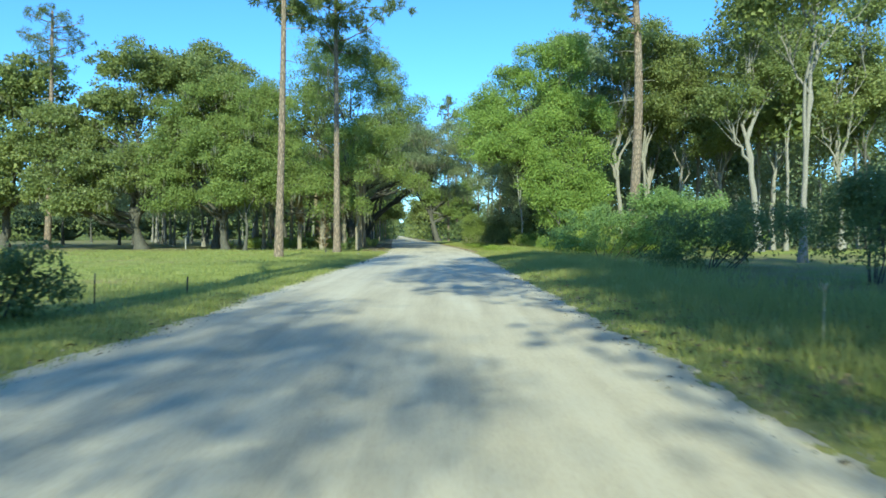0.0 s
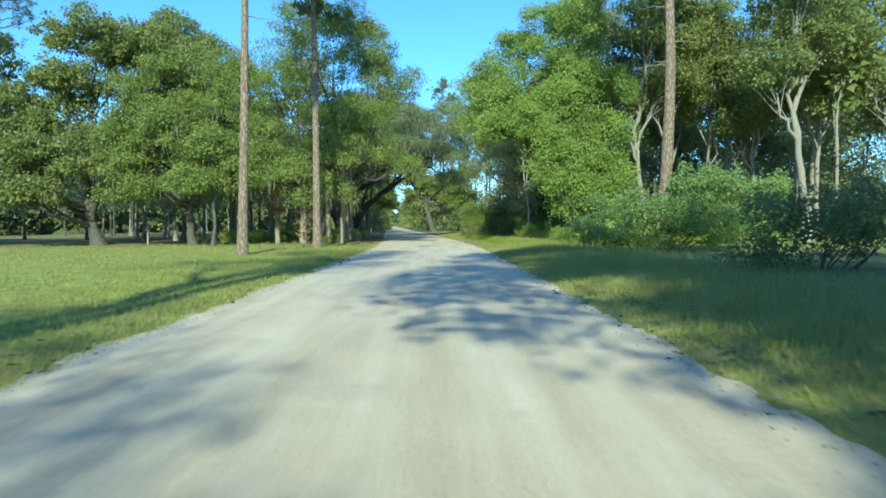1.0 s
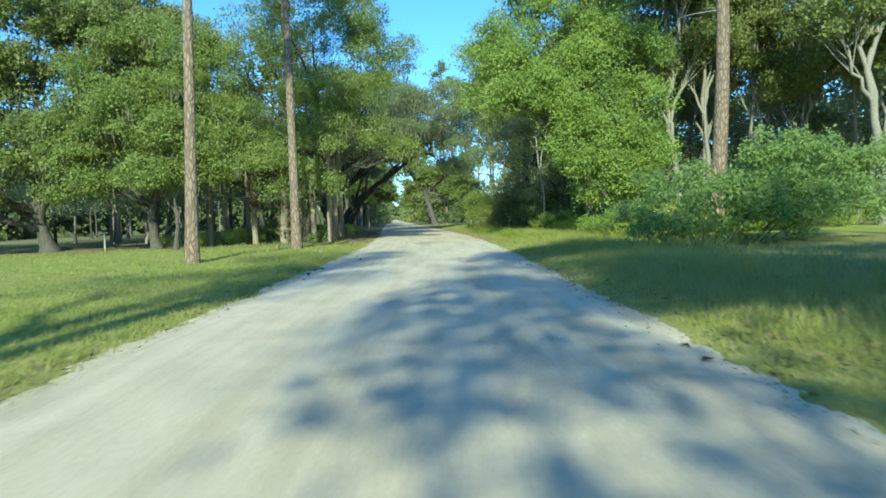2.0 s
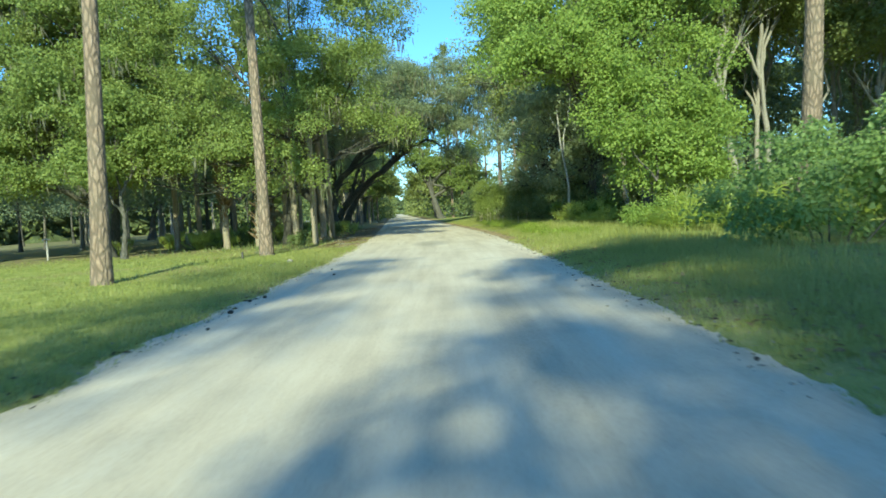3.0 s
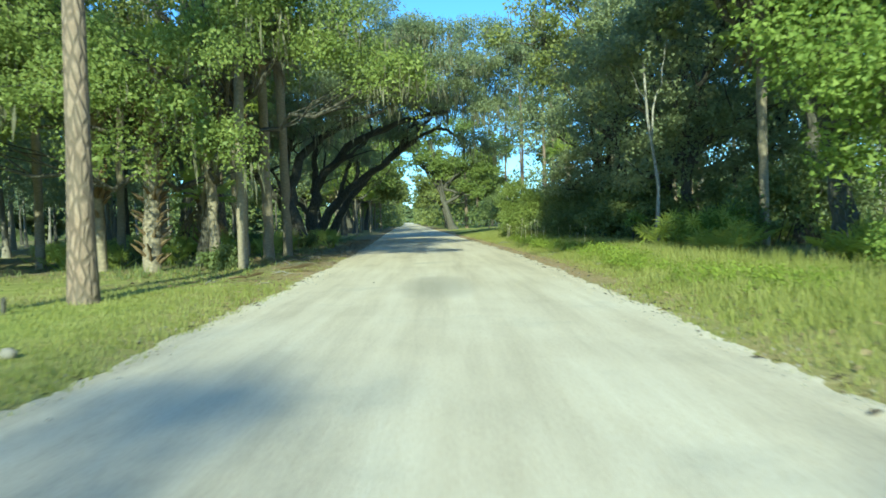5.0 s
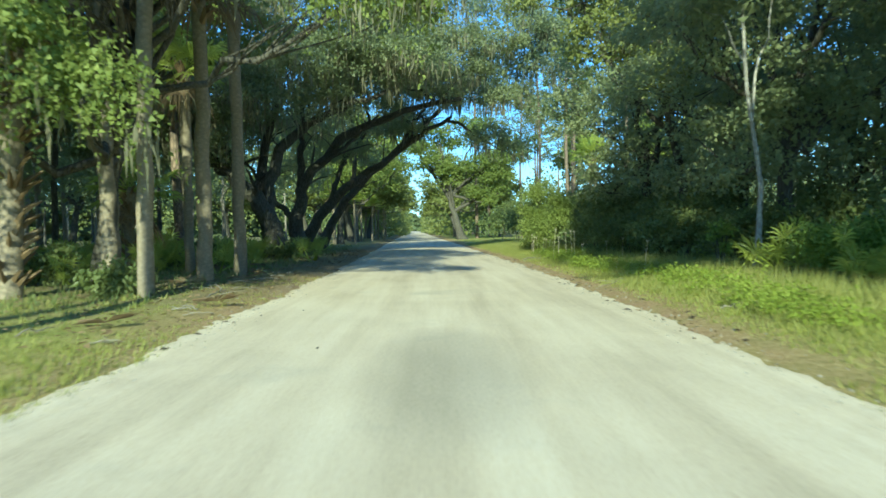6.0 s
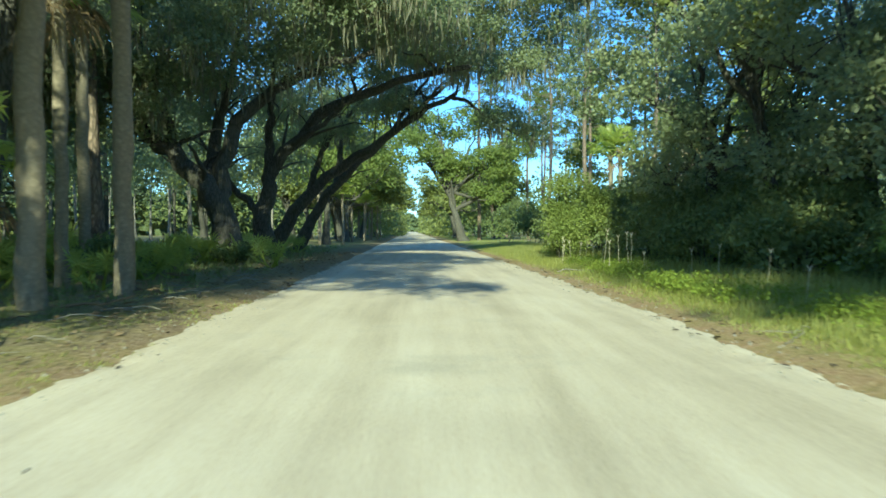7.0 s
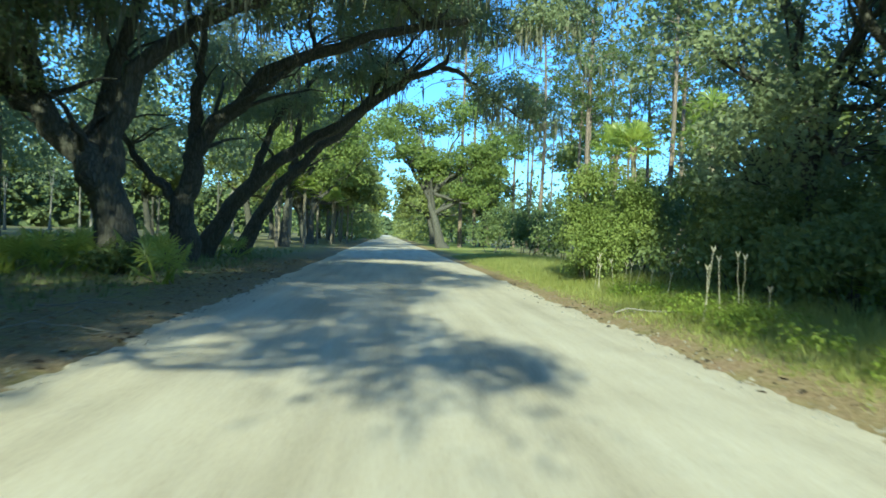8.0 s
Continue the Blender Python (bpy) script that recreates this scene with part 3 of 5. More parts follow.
def shrub(name, at, label, seed, lobes, clumps, per, size, leaf, clump_r=(0.3, 0.55), turn=0.0, group="", stems=9):
    rng = np.random.default_rng(seed)
    top = thing(name, at, label, "bush", group, turn)
    places, _ = lobed_clumps(lobes, clumps, rng, -0.7)
    places = places[places[:, 2] > 0.1]
    for p in places[:: max(1, len(places) // stems)]:
        g = Geo()
        tube(g, bend([p[0] * 0.3, p[1] * 0.3, -0.1], p, 0.06, rng, 5), 0.028 * np.linspace(1, 0.25, 5), 5)
        part("stem", g, M_OAK_BARK, top, smooth=True)
    g = Geo()
    leaf_cloud(g, places, rng.uniform(*clump_r, size=len(places)), per, size * 1.2, rng, 0.8, make=leaf_quads)
    crown_core(g, lobes, rng, size * 2.2, 60.0)
    part("leaves", g, leaf, top)
    return top


def gz(x, y):
    return float(ground_z(x, y))


def on(x, y):
    return (x, y, gz(x, y))


# ---- pines beside the road ----
pine_tree("pine_tree", on(-10.3, 47.6), "tall slender pine with a bare grey-brown trunk on the grass", 11, 23, 0.25, 15.2, (0.4, 0.3), dead=3, tufts=14, per=36, width=0.07, reach=3.0)
pine_tree("pine_tree", on(-8.3, 59.4), "tall pine with plated bark and a high open crown", 12, 23, 0.26, 15.0, (-0.1, 0.2), reach=4.2, dead=8, tufts=14, per=36, width=0.07)
pine_tree("pine_tree", on(13.55, 55.1), "stout old pine trunk rising behind a roadside bush", 13, 25, 0.38, 15.5, (-0.4, 0.2), reach=4.8, dead=5, tufts=14, per=36, width=0.07)
pine_tree("pine_tree", on(-38.5, 74.0), "ragged pine with broken bare top branches over the oaks", 14, 23, 0.30, 17.0, (0.8, 0.0), reach=3.2, dead=10)

pine_tree("pine_tree", on(-15.0, 91.0), "sunlit orange-brown pine trunk inside the wood", 15, 22, 0.25, 14.0, (0.5, 0.2), reach=3.2, dead=3)

# ---- the big oak and its neighbours on the sunny side ----
broad_tree("oak_tree", on(8.0, 66.0), "large sunlit oak with dense bright green foliage down to the verge", 21,
           [(2.4, -0.6, 0), (2.2, -0.5, 2.5), (1.6, -0.6, 5.5)], 0.38,
           [(-4.2, -3.0, 9.4, 2.6, 2.8, 2.2), (0.6, -5.6, 5.0, 2.2, 2.2, 2.8), (1.8, -5.8, 3.6, 2.2, 2.0, 2.8), (3.0, -4.2, 6.8, 2.4, 2.4, 2.8), (-2.8, -0.6, 10.4, 3.4, 3.6, 3.0),
            (0.6, -3.0, 9.4, 2.8, 2.4, 2.6), (1.6, 0.0, 14.6, 3.8, 4.0, 3.2), (3.2, -1.5, 11.2, 2.8, 3.0, 2.8), (-4.8, 2.0, 11.0, 2.4, 2.8, 2.4), (-1.5, 1.0, 13.0, 3.2, 3.2, 2.8), (1.0, -7.0, 2.6, 2.0, 1.7, 2.0), (2.6, -6.6, 2.8, 1.8, 1.6, 2.0), (3.4, -5.6, 4.4, 1.7, 1.6, 2.0), (-1.6, -3.6, 9.0, 2.4, 2.0, 1.8), (-1.6, -4.2, 7.6, 1.9, 1.5, 1.1), (-4.4, -5.6, 7.6, 2.1, 1.8, 1.3), (-2.4, -5.2, 8.6, 1.9, 1.6, 1.2)],
           740, 155, 0.135, M_BRIGHT, M_OAK_BARK, core=20.0, sprays=0.25)
broad_tree("oak_tree", on(13.2, 74.0), "tall dark-leaved oak behind the sunlit one", 22, [(0, 0, 0), (0.3, 0, 4), (0.2, 0, 8)], 0.33,
           [(-2, 0, 12, 3.6, 3.6, 3.2), (2, -1, 15, 3.8, 3.6, 3.4), (0, 1, 18, 3.4, 3.4, 2.6)], 220, 145, 0.20, M_OAK_HAZE, M_OAK_BARK, core=22.0)

PALE = [  # x, y, height of the fork, lean x, seed, trunk radius
    (16.3, 68.9, 8.0, -0.7, 31, 0.27), (22.3, 72.5, 8.5, 0.5, 32, 0.2), (26.4, 71.5, 7.0, -0.5, 33, 0.27), (24.3, 58.6, 8.6, -0.9, 34, 0.30), (18.9, 70.5, 9.0, -0.4, 35, 0.22),
    (20.2, 76.0, 9.0, 0.6, 36, 0.2), (30.5, 71.0, 9.5, 0.5, 37, 0.24), (17.0, 36.0, 9.0, 0.4, 38, 0.16), (33.0, 63.0, 9.0, -0.4, 39, 0.24), (28.5, 66.0, 8.6, 0.4, 40, 0.22),
]
for x, y, h, lean, seed, r in PALE:
    k = seed % 3
    broad_tree("hardwood_tree", on(x, y), "slim pale-barked hardwood with a high airy crown", seed,
               [(0, 0, 0), (lean * 0.35, 0.1, h * 0.5), (lean, 0.2, h)], r,
               [(lean - 2.0, -0.5, h + 2.6, 2.8, 2.6, 2.0), (lean + 2.2, 0.4, h + 4.2, 3.0, 2.8, 2.2), (lean + 0.2 * k, 0, h + 7.4, 3.2, 3.0, 2.6), (lean + 1.5 - k, -1.6, h + 9.5, 2.6, 2.4, 1.8)],
               150, 124, 0.18, M_OAK, M_PALE_BARK, clump_r=(0.7, 1.2), core=18.0, group="pale-barked hardwoods")

# ---- the wood's edge on the shady side ----
broad_tree("oak_tree", on(-8.6, 71.5), "leafy bright oak that leans out over the road's edge", 41, [(-1.4, 0.6, 0), (-0.9, 0.4, 3), (0.2, -0.2, 6.5)], 0.24,
           [(3.6, -3.0, 9.4, 2.2, 2.4, 1.8), (4.0, -0.5, 12.2, 3.2, 3.8, 3.6), (0.2, -2.0, 15.2, 4.4, 4.0, 3.2), (-4.2, -3.0, 12.0, 3.8, 3.6, 3.6), (-4.8, -4.4, 8.0, 3.2, 2.6, 2.2),
            (0.8, -4.6, 9.0, 3.0, 2.4, 2.4), (5.8, -3.4, 6.1, 1.3, 1.4, 0.9), (4.3, -2.8, 7.2, 1.5, 1.5, 1.1), (2.6, -2.2, 8.2, 1.8, 1.6, 1.2), (0.9, -4.9, 3.7, 1.3, 0.9, 0.9), (-0.6, -5.0, 4.7, 1.4, 0.9, 0.9), (-2.2, -5.6, 3.6, 1.2, 0.9, 0.8), (-2.4, -5.0, 5.6, 2.0, 1.3, 1.2),
            (-4.8, -6.0, 5.4, 2.6, 1.6, 1.4), (-8.6, -5.0, 6.8, 2.8, 2.4, 2.2), (-8.0, -3.0, 11.5, 3.4, 3.2, 3.4), (-2.0, -1.0, 17.5, 3.2, 3.0, 2.0), (-7.6, -6.4, 4.6, 2.0, 1.4, 1.1), (1.6, -4.8, 6.8, 2.4, 1.6, 1.5)], 780, 145, 0.12, M_MID, M_OAK_BARK, moss=0.10, core=12.0, sprays=0.5)
broad_tree("oak_tree", on(-28.7, 72.5), "low forking live oak with dark spreading foliage", 42, [(0, 0, 0), (-0.5, 0, 1.6), (-0.8, -0.2, 3.2)], 0.55,
           [(-5.0, -2.0, 6.5, 4.6, 3.6, 3.0), (1.5, -3.0, 7.2, 4.0, 3.2, 2.6), (6.0, -1.0, 9.0, 4.4, 3.6, 3.4), (-2.0, 0.0, 12.0, 5.2, 4.2, 3.4), (4.0, 1.0, 15.5, 4.6, 4.0, 3.2), (-7.5, 0.0, 10.5, 4.0, 3.8, 3.4),
            (-4.0, -4.0, 4.0, 3.2, 2.4, 1.6), (0.0, 0.0, 17.5, 4.6, 4.0, 2.6), (8.0, -1.0, 13.0, 4.0, 3.6, 3.2)], 700, 108, 0.225, M_OAK, M_OAK_BARK, moss=0.15, core=22.0)
broad_tree("oak_tree", on(-44.0, 76.0), "broad old oak at the field's far side", 43, [(0, 0, 0), (0.4, 0, 2), (0.2, 0.2, 4)], 0.5,
           [(-5, -1, 8, 4.6, 3.6, 3.2), (2, -3, 8, 4.6, 3.2, 3.0), (6, 0, 11, 4.0, 3.6, 3.4), (-1, 0, 14, 5.0, 4.2, 3.6), (1, -4, 4.6, 4.2, 2.6, 2.0), (3, 0, 16.5, 4.2, 4, 2.8)], 420, 76, 0.30, M_OAK, M_OAK_BARK, moss=0.1, core=22.0)
broad_tree("oak_tree", on(-60.0, 80.0), "broad dark oak far across the field", 44, [(0, 0, 0), (0.4, 0, 2), (0.2, 0.2, 4)], 0.5,
           [(-6, -1, 8, 5.0, 3.8, 3.4), (2, -3, 8, 4.8, 3.4, 3.2), (6, 0, 11, 4.6, 3.8, 3.4), (-1, 0, 14, 5.4, 4.4, 3.6), (1, -4, 4.6, 4.6, 2.8, 2.2)], 230, 72, 0.31, M_OAK_HAZE, M_OAK_BARK)
broad_tree("oak_tree", on(-23.6, 79.0), "tall oak with an airy sunlit top over the wood's edge", 45, [(0, 0, 0), (0.4, 0, 4), (0.6, 0.2, 8)], 0.34,
           [(-2.5, 0, 11, 3.4, 3.2, 2.6), (2.5, -1, 13, 3.4, 3.2, 2.6), (-4.0, -1.0, 17, 3.2, 3.0, 2.2), (0.5, -1, 18.5, 3.4, 3.2, 2.2), (2, -3, 7.5, 3.2, 2.6, 2.2), (-2, -4, 9.0, 3.4, 2.6, 2.6), (3.5, -2, 10, 3.2, 2.8, 2.6)], 430, 122, 0.20, M_OAK, M_OAK_BARK, core=22.0)
broad_tree("oak_tree", on(-20.0, 70.0), "dense olive-green oak with drooping boughs at the field's edge", 58, [(0, 0, 0), (-0.3, 0, 2.2), (0.2, 0.2, 4.6)], 0.36,
           [(-3.4, -2.0, 6.6, 3.2, 2.6, 2.2), (3.0, -2.4, 6.2, 3.2, 2.4, 2.2), (0.0, -3.4, 8.6, 3.4, 2.4, 2.4), (-2.6, 0.0, 11.4, 3.6, 3.4, 2.8), (1.0, 0.0, 11.0, 3.0, 3.4, 2.8), (-0.8, 0.0, 14.0, 3.0, 3.2, 2.2), (-5.2, -1.0, 9.0, 2.8, 2.6, 2.2), (0.8, -3.6, 4.6, 2.4, 1.6, 1.2), (4.4, -3.8, 4.8, 2.6, 1.6, 1.1), (-3.8, -3.6, 4.4, 2.4, 1.6, 1.0), (5.6, -2.0, 6.4, 2.2, 2.0, 1.4)], 500, 118, 0.155, M_MID, M_OAK_BARK, moss=0.12, core=20.0, sprays=0.35)
broad_tree("young_oak_tree", on(-16.8, 64.5), "young oak with low bright boughs at the field's edge", 46, [(0, 0, 0), (0.2, 0, 1.6), (0.1, 0, 3.2)], 0.15,
           [(-1.2, -0.6, 4.6, 1.9, 1.7, 1.2), (1.4, 0.2, 5.6, 1.9, 1.7, 1.3), (0, 0, 7.2, 1.7, 1.6, 1.2)], 90, 90, 0.16, M_MID, M_OAK_BARK, clump_r=(0.5, 0.9))

broad_tree("oak_tree", on(-15.0, 84.0), "tall shaded oak standing deep among the palms", 47, [(0, 0, 0), (0.3, 0, 3), (0.5, 0.2, 6)], 0.36,
           [(-3.0, 0, 10, 3.6, 3.4, 3.0), (2.0, -1, 11.5, 3.0, 2.8, 2.4), (3.5, -1, 9.0, 3.4, 3.0, 2.4), (0.5, 0, 14.5, 4.2, 4.0, 3.2)], 190, 62, 0.23, M_OAK, M_OAK_BARK, moss=0.1)

# ---- cabbage palms ----
PALMS = [  # x, y, height, trunk radius, boots, lean
    (-11.1, 70.0, 7.0, 0.33, 0.95, 0.3), (-9.2, 70.9, 7.6, 0.22, 0.1, -0.1), (-7.9, 69.8, 8.4, 0.2, 0.0, 0.3), (-8.1, 74.4, 8.8, 0.23, 0.2, 0.2), (-8.1, 77.7, 9.6, 0.22, 0.0, 0.1),
    (-10.6, 80.0, 7.2, 0.18, 0.1, 0.0), (-12.5, 79.5, 2.9, 0.22, 0.9, 0.0), (-13.4, 71.1, 7.0, 0.23, 0.75, 0.5), (-12.3, 84.5, 8.5, 0.2, 0.1, -0.2), (-10.3, 73.4, 6.8, 0.2, 0.2, 0.1),
    (-15.5, 77.5, 9.0, 0.2, 0.2, 0.3), (-17.6, 74.7, 10.0, 0.21, 0.1, 0.2), (-18.5, 82.0, 9.5, 0.21, 0.1, 0.0), (-17.4, 87.6, 9.0, 0.2, 0.1, 0.3), (10.6, 71.6, 8.0, 0.2, 0.1, 0.1),
]
for i, (x, y, h, r, boots, lean) in enumerate(PALMS):
    words = "cabbage palm with a trunk of crossed old leaf stubs" if boots > 0.4 else ("slender grey cabbage palm trunk dappled by light" if r < 0.21 else "stout cabbage palm with a smooth tan-grey trunk")
    sabal_palm("cabbage_palm", on(x, y), words, 60 + i, h, r, boots, 40 * i, (lean, 0), "cabbage palms at the wood's edge", fans=20, dead=6)


# ---- the live oaks that arch over the road ----
def arched_oak(at, label, seed, limbs, lobes, clumps, per=108, leaf=None):
    """A live oak given by its limbs: each a few places (own metres) and the radius at its foot."""
    rng = np.random.default_rng(seed)
    top = thing("live_oak", at, label, "tree", "live oaks arching over the road")
    for k, (pts, r) in enumerate(limbs):
        pts = np.asarray(pts, float)
        s = np.linspace(0, 1, 18)
        kn = np.linspace(0, 1, len(pts))
        way = np.stack([np.interp(s, kn, pts[:, c]) for c in range(3)], -1)
        for _ in range(2):
            way[1:-1] = (way[:-2] + way[1:-1] * 2 + way[2:]) / 4
        way[1:-1] += rng.normal(size=(16, 3)) * r * 0.18
        g = Geo()
        tube(g, way, r * (1 - 0.72 * s) * (1 + (0.5 * np.exp(-s * 12) if k == 0 else 0)), 10, 0.06, rng)
        limb = part("trunk" if k == 0 else "limb", g, M_OAK_BARK, top, smooth=True)
        for j in range(8):
            g = Geo()
            f = way[int(rng.integers(6, 18))]
            e = f + rng.normal(size=3) * [1.3, 1.3, 0.6] + [0.5, 0, 1.0]
            tube(g, bend(f, e, 0.08, rng, 6), r * np.linspace(0.22, 0.05, 6), 5)
            part("branch", g, M_OAK_BARK, limb, smooth=True)
    places, _ = lobed_clumps(lobes, clumps, rng, -0.8)
    g = Geo()
    leaf_cloud(g, places, rng.uniform(0.6, 1.1, size=len(places)), per, 0.14, rng, 0.55)
    crown_core(g, lobes, rng, 0.36, 6.0)
    part("crown", g, leaf or M_OAK_HAZE, top)
    g = Geo()
    moss_geo(g, places[rng.random(len(places)) < 0.3] - [0, 0, 0.3], rng, 11, 1.1)
    tagged(part("hanging_moss", g, M_MOSS, top, "grey strands of hanging moss"), kind="stuff")
    return top


arched_oak(on(-11.0, 94.5), "massive dark live oak with limbs spreading both ways", 81,
           [([(0, 0, -0.3), (-0.5, 0, 2.0), (-1.3, -0.2, 3.6), (-3.0, -0.4, 4.95), (-4.1, -0.6, 6.3), (-6.4, -0.6, 8.0)], 0.62), ([(-0.6, 0, 2.0), (-0.5, 0, 3.6), (0.05, 0.1, 5.75), (1.5, 0.2, 7.1), (3.2, 0.3, 7.9), (6.0, 0.6, 9.0)], 0.40),
            ([(-1.0, 0, 3.0), (-1.0, 1.0, 5.5), (-0.4, 1.6, 8.5), (0.0, 2.0, 11.0)], 0.32), ([(-2.4, -0.3, 5.0), (-3.0, -1.5, 8.0), (-3.6, -2.0, 10.5)], 0.26)],
           [(-4.0, 0, 9.5, 3.8, 3.6, 2.2), (0.5, 1.0, 11.5, 4.2, 4.0, 2.4), (4.8, 0.5, 10.2, 3.2, 3.2, 1.5), (-2.0, -2.0, 12.5, 3.6, 3.2, 2.0), (3.0, -1.5, 14.0, 4.4, 3.8, 2.4), (7.5, -1.0, 12.6, 3.4, 3.4, 1.8), (-5.5, -1.0, 7.0, 3.4, 2.8, 1.8), (-2.2, -0.5, 7.2, 2.2, 2.0, 1.3), (-8.0, 0.5, 10.0, 3.2, 3.0, 2.2), (2.5, 0.4, 8.6, 2.4, 2.0, 1.0), (-1.0, -3.0, 9.6, 3.0, 2.2, 1.3), (3.6, -2.6, 10.4, 3.0, 2.4, 1.3), (-6.0, -3.0, 9.0, 3.0, 2.4, 1.8), (7.0, -1.6, 10.2, 2.8, 2.4, 1.2), (-9.5, -1.0, 7.2, 2.6, 2.4, 1.8), (-3.5, -3.0, 6.8, 2.6, 1.8, 1.4), (-7.0, -2.5, 5.8, 2.6, 2.0, 1.6), (0.6, -3.0, 8.2, 2.2, 1.8, 1.0), (-5.0, -4.0, 8.4, 3.0, 1.8, 1.2), (-8.6, -2.6, 8.2, 2.6, 2.0, 1.3), (1.6, -2.4, 9.6, 2.4, 2.0, 1.0), (-3.0, -2.6, 9.4, 2.6, 2.0, 1.1), (-6.4, -3.2, 7.2, 2.2, 1.8, 1.1), (-10.6, -2.0, 9.4, 2.6, 2.2, 1.5), (-3.4, -1.4, 5.6, 1.6, 1.2, 1.2), (-5.4, -1.2, 5.0, 1.8, 1.2, 1.1), (-1.4, -1.5, 7.0, 1.5, 1.0, 1.0), (-7.6, -1.6, 6.6, 2.0, 1.4, 1.4), (-4.6, -2.4, 7.4, 2.2, 1.4, 1.2), (1.2, -1.2, 7.9, 1.5, 1.2, 0.8)], 1150)
arched_oak(on(-11.4, 100.6), "dark live oak with a long limb reaching over the road", 82,
           [([(0, 0, -0.3), (0.2, 0, 2.0), (0.35, 0, 3.4), (0.5, 0, 4.4), (2.6, 0.2, 7.0), (5.0, 0.4, 8.2), (7.2, 0.5, 9.0), (10.5, 0.6, 9.6)], 0.5), ([(0.45, 0, 4.0), (0.4, 0.2, 6.0), (0.5, 0.5, 8.4), (0.8, 0.8, 11.5)], 0.27),
            ([(0.2, 0, 2.0), (-1.6, 0.3, 3.6), (-3.2, 0.4, 6.0)], 0.24), ([(1.6, 0, 5.6), (3.2, -0.8, 6.4), (5.6, -1.2, 8.4)], 0.2)],
           [(6.5, 0, 11.0, 4.4, 3.8, 1.9), (0.5, 0.5, 12.0, 4.0, 3.8, 2.4), (11.2, 0.8, 10.6, 2.8, 3.0, 1.4), (3.6, 0, 13.2, 3.6, 3.4, 1.8), (8.6, 0.5, 13.4, 4.0, 3.6, 2.0), (13.4, 0.5, 12.0, 2.6, 2.8, 1.6), (-2.6, 0.4, 8.0, 2.6, 2.4, 1.6), (4.5, 0.2, 9.6, 2.6, 2.2, 0.9), (10.5, -0.6, 12.2, 3.2, 2.8, 1.6), (15.6, 0.5, 12.2, 2.8, 2.8, 2.0), (14.0, 0.6, 9.6, 2.0, 2.2, 1.2), (8.6, -1.4, 10.2, 2.8, 2.4, 1.1), (12.5, 0.2, 14.6, 3.6, 3.2, 1.8), (5.0, -0.6, 15.6, 4.0, 3.4, 1.8)], 700)
arched_oak(on(-12.2, 106.0), "leaning dark live oak whose lowest limb arches over the lane", 83,
           [([(0, 0, -0.3), (0.9, 0, 1.9), (3.0, 0.1, 4.3), (5.9, 0.2, 6.2), (8.1, 0.3, 7.8), (10.6, 0.4, 9.2)], 0.44), ([(10.3, 0.4, 9.0), (11.4, 0.4, 8.7), (12.3, 0.5, 7.9), (14.2, 0.6, 6.8)], 0.13), ([(2.2, 0, 3.5), (3.0, 0.6, 6.4), (5.4, 1.0, 9.2)], 0.2), ([(6.9, 0.3, 6.9), (8.0, 0.8, 9.0), (9.6, 1.0, 10.9)], 0.16)],
           [(9.7, 0.6, 11.4, 3.2, 3.2, 1.5), (6.0, 0.8, 11.6, 3.6, 3.2, 2.0), (13.4, 0.6, 7.9, 1.4, 1.6, 0.8), (7.8, 0.5, 13.9, 4.0, 3.4, 2.0), (3.4, 0.6, 6.9, 1.9, 1.6, 0.9), (6.4, 0.5, 8.6, 2.2, 1.8, 0.8), (11.9, 0.5, 10.9, 2.4, 2.4, 1.1), (14.8, 0.6, 6.9, 1.2, 1.2, 0.7), (0.6, 0.8, 8.6, 2.4, 2.0, 1.6)], 290)
arched_oak(on(-11.9, 111.5), "live oak leaning steeply towards the road", 84,
           [([(0, 0, -0.3), (1.0, 0, 2.4), (3.1, 0, 4.9), (5.6, 0, 7.2), (7.9, 0, 9.2), (9.5, 0, 10.5)], 0.36), ([(2.6, 0, 4.2), (2.8, 0.5, 7.5), (2.4, 1.0, 11.0)], 0.22)],
           [(8.0, 0, 11.8, 3.8, 3.4, 2.0), (2.2, 0.5, 12.2, 3.8, 3.4, 2.4), (5.0, 0.5, 14.0, 3.2, 3.0, 1.8), (9.0, 0.5, 14.5, 3.4, 3.2, 1.8), (-2.0, 0.5, 9.0, 3.4, 3.0, 2.4), (3.0, 0.4, 7.4, 2.4, 2.2, 1.4), (6.4, 0.2, 9.6, 2.4, 2.2, 1.2), (-1.5, 0.8, 5.8, 2.4, 2.2, 1.6), (1.0, 1.0, 9.8, 2.6, 2.4, 1.4)], 330)

# ---- shaded trees opposite the live oaks ----
SHADY = [(9.2, 93.8, 57), (11.5, 86.0, 51), (14.0, 96.0, 52), (18.0, 90.0, 53), (10.5, 79.5, 54)]
for x, y, seed in SHADY:
    shady_oak = broad_tree("oak_tree", on(x, y), "deeply shaded dark green oak with boughs down to the scrub", seed, [(0, 0, 0), (-0.3, 0, 2.5), (-0.2, 0.2, 5.5)], 0.3,
               [(-3.4, -1.0, 7.0, 3.2, 3.0, 2.6), (2.8, -1.5, 6.4, 3.4, 3.0, 3.0), (-1.2, 0.5, 10.8, 3.8, 3.6, 3.0), (2.4, 0.6, 13.0, 3.4, 3.4, 2.8), (-0.5, -2.2, 4.0, 3.0, 2.2, 2.2), (1.0, -2.0, 9.0, 3.2, 2.6, 2.4), (-2.6, -1.6, 3.4, 2.2, 2.0, 1.8)], 240, 96, 0.15, M_OAK_HAZE, M_OAK_BARK, core=4.0)
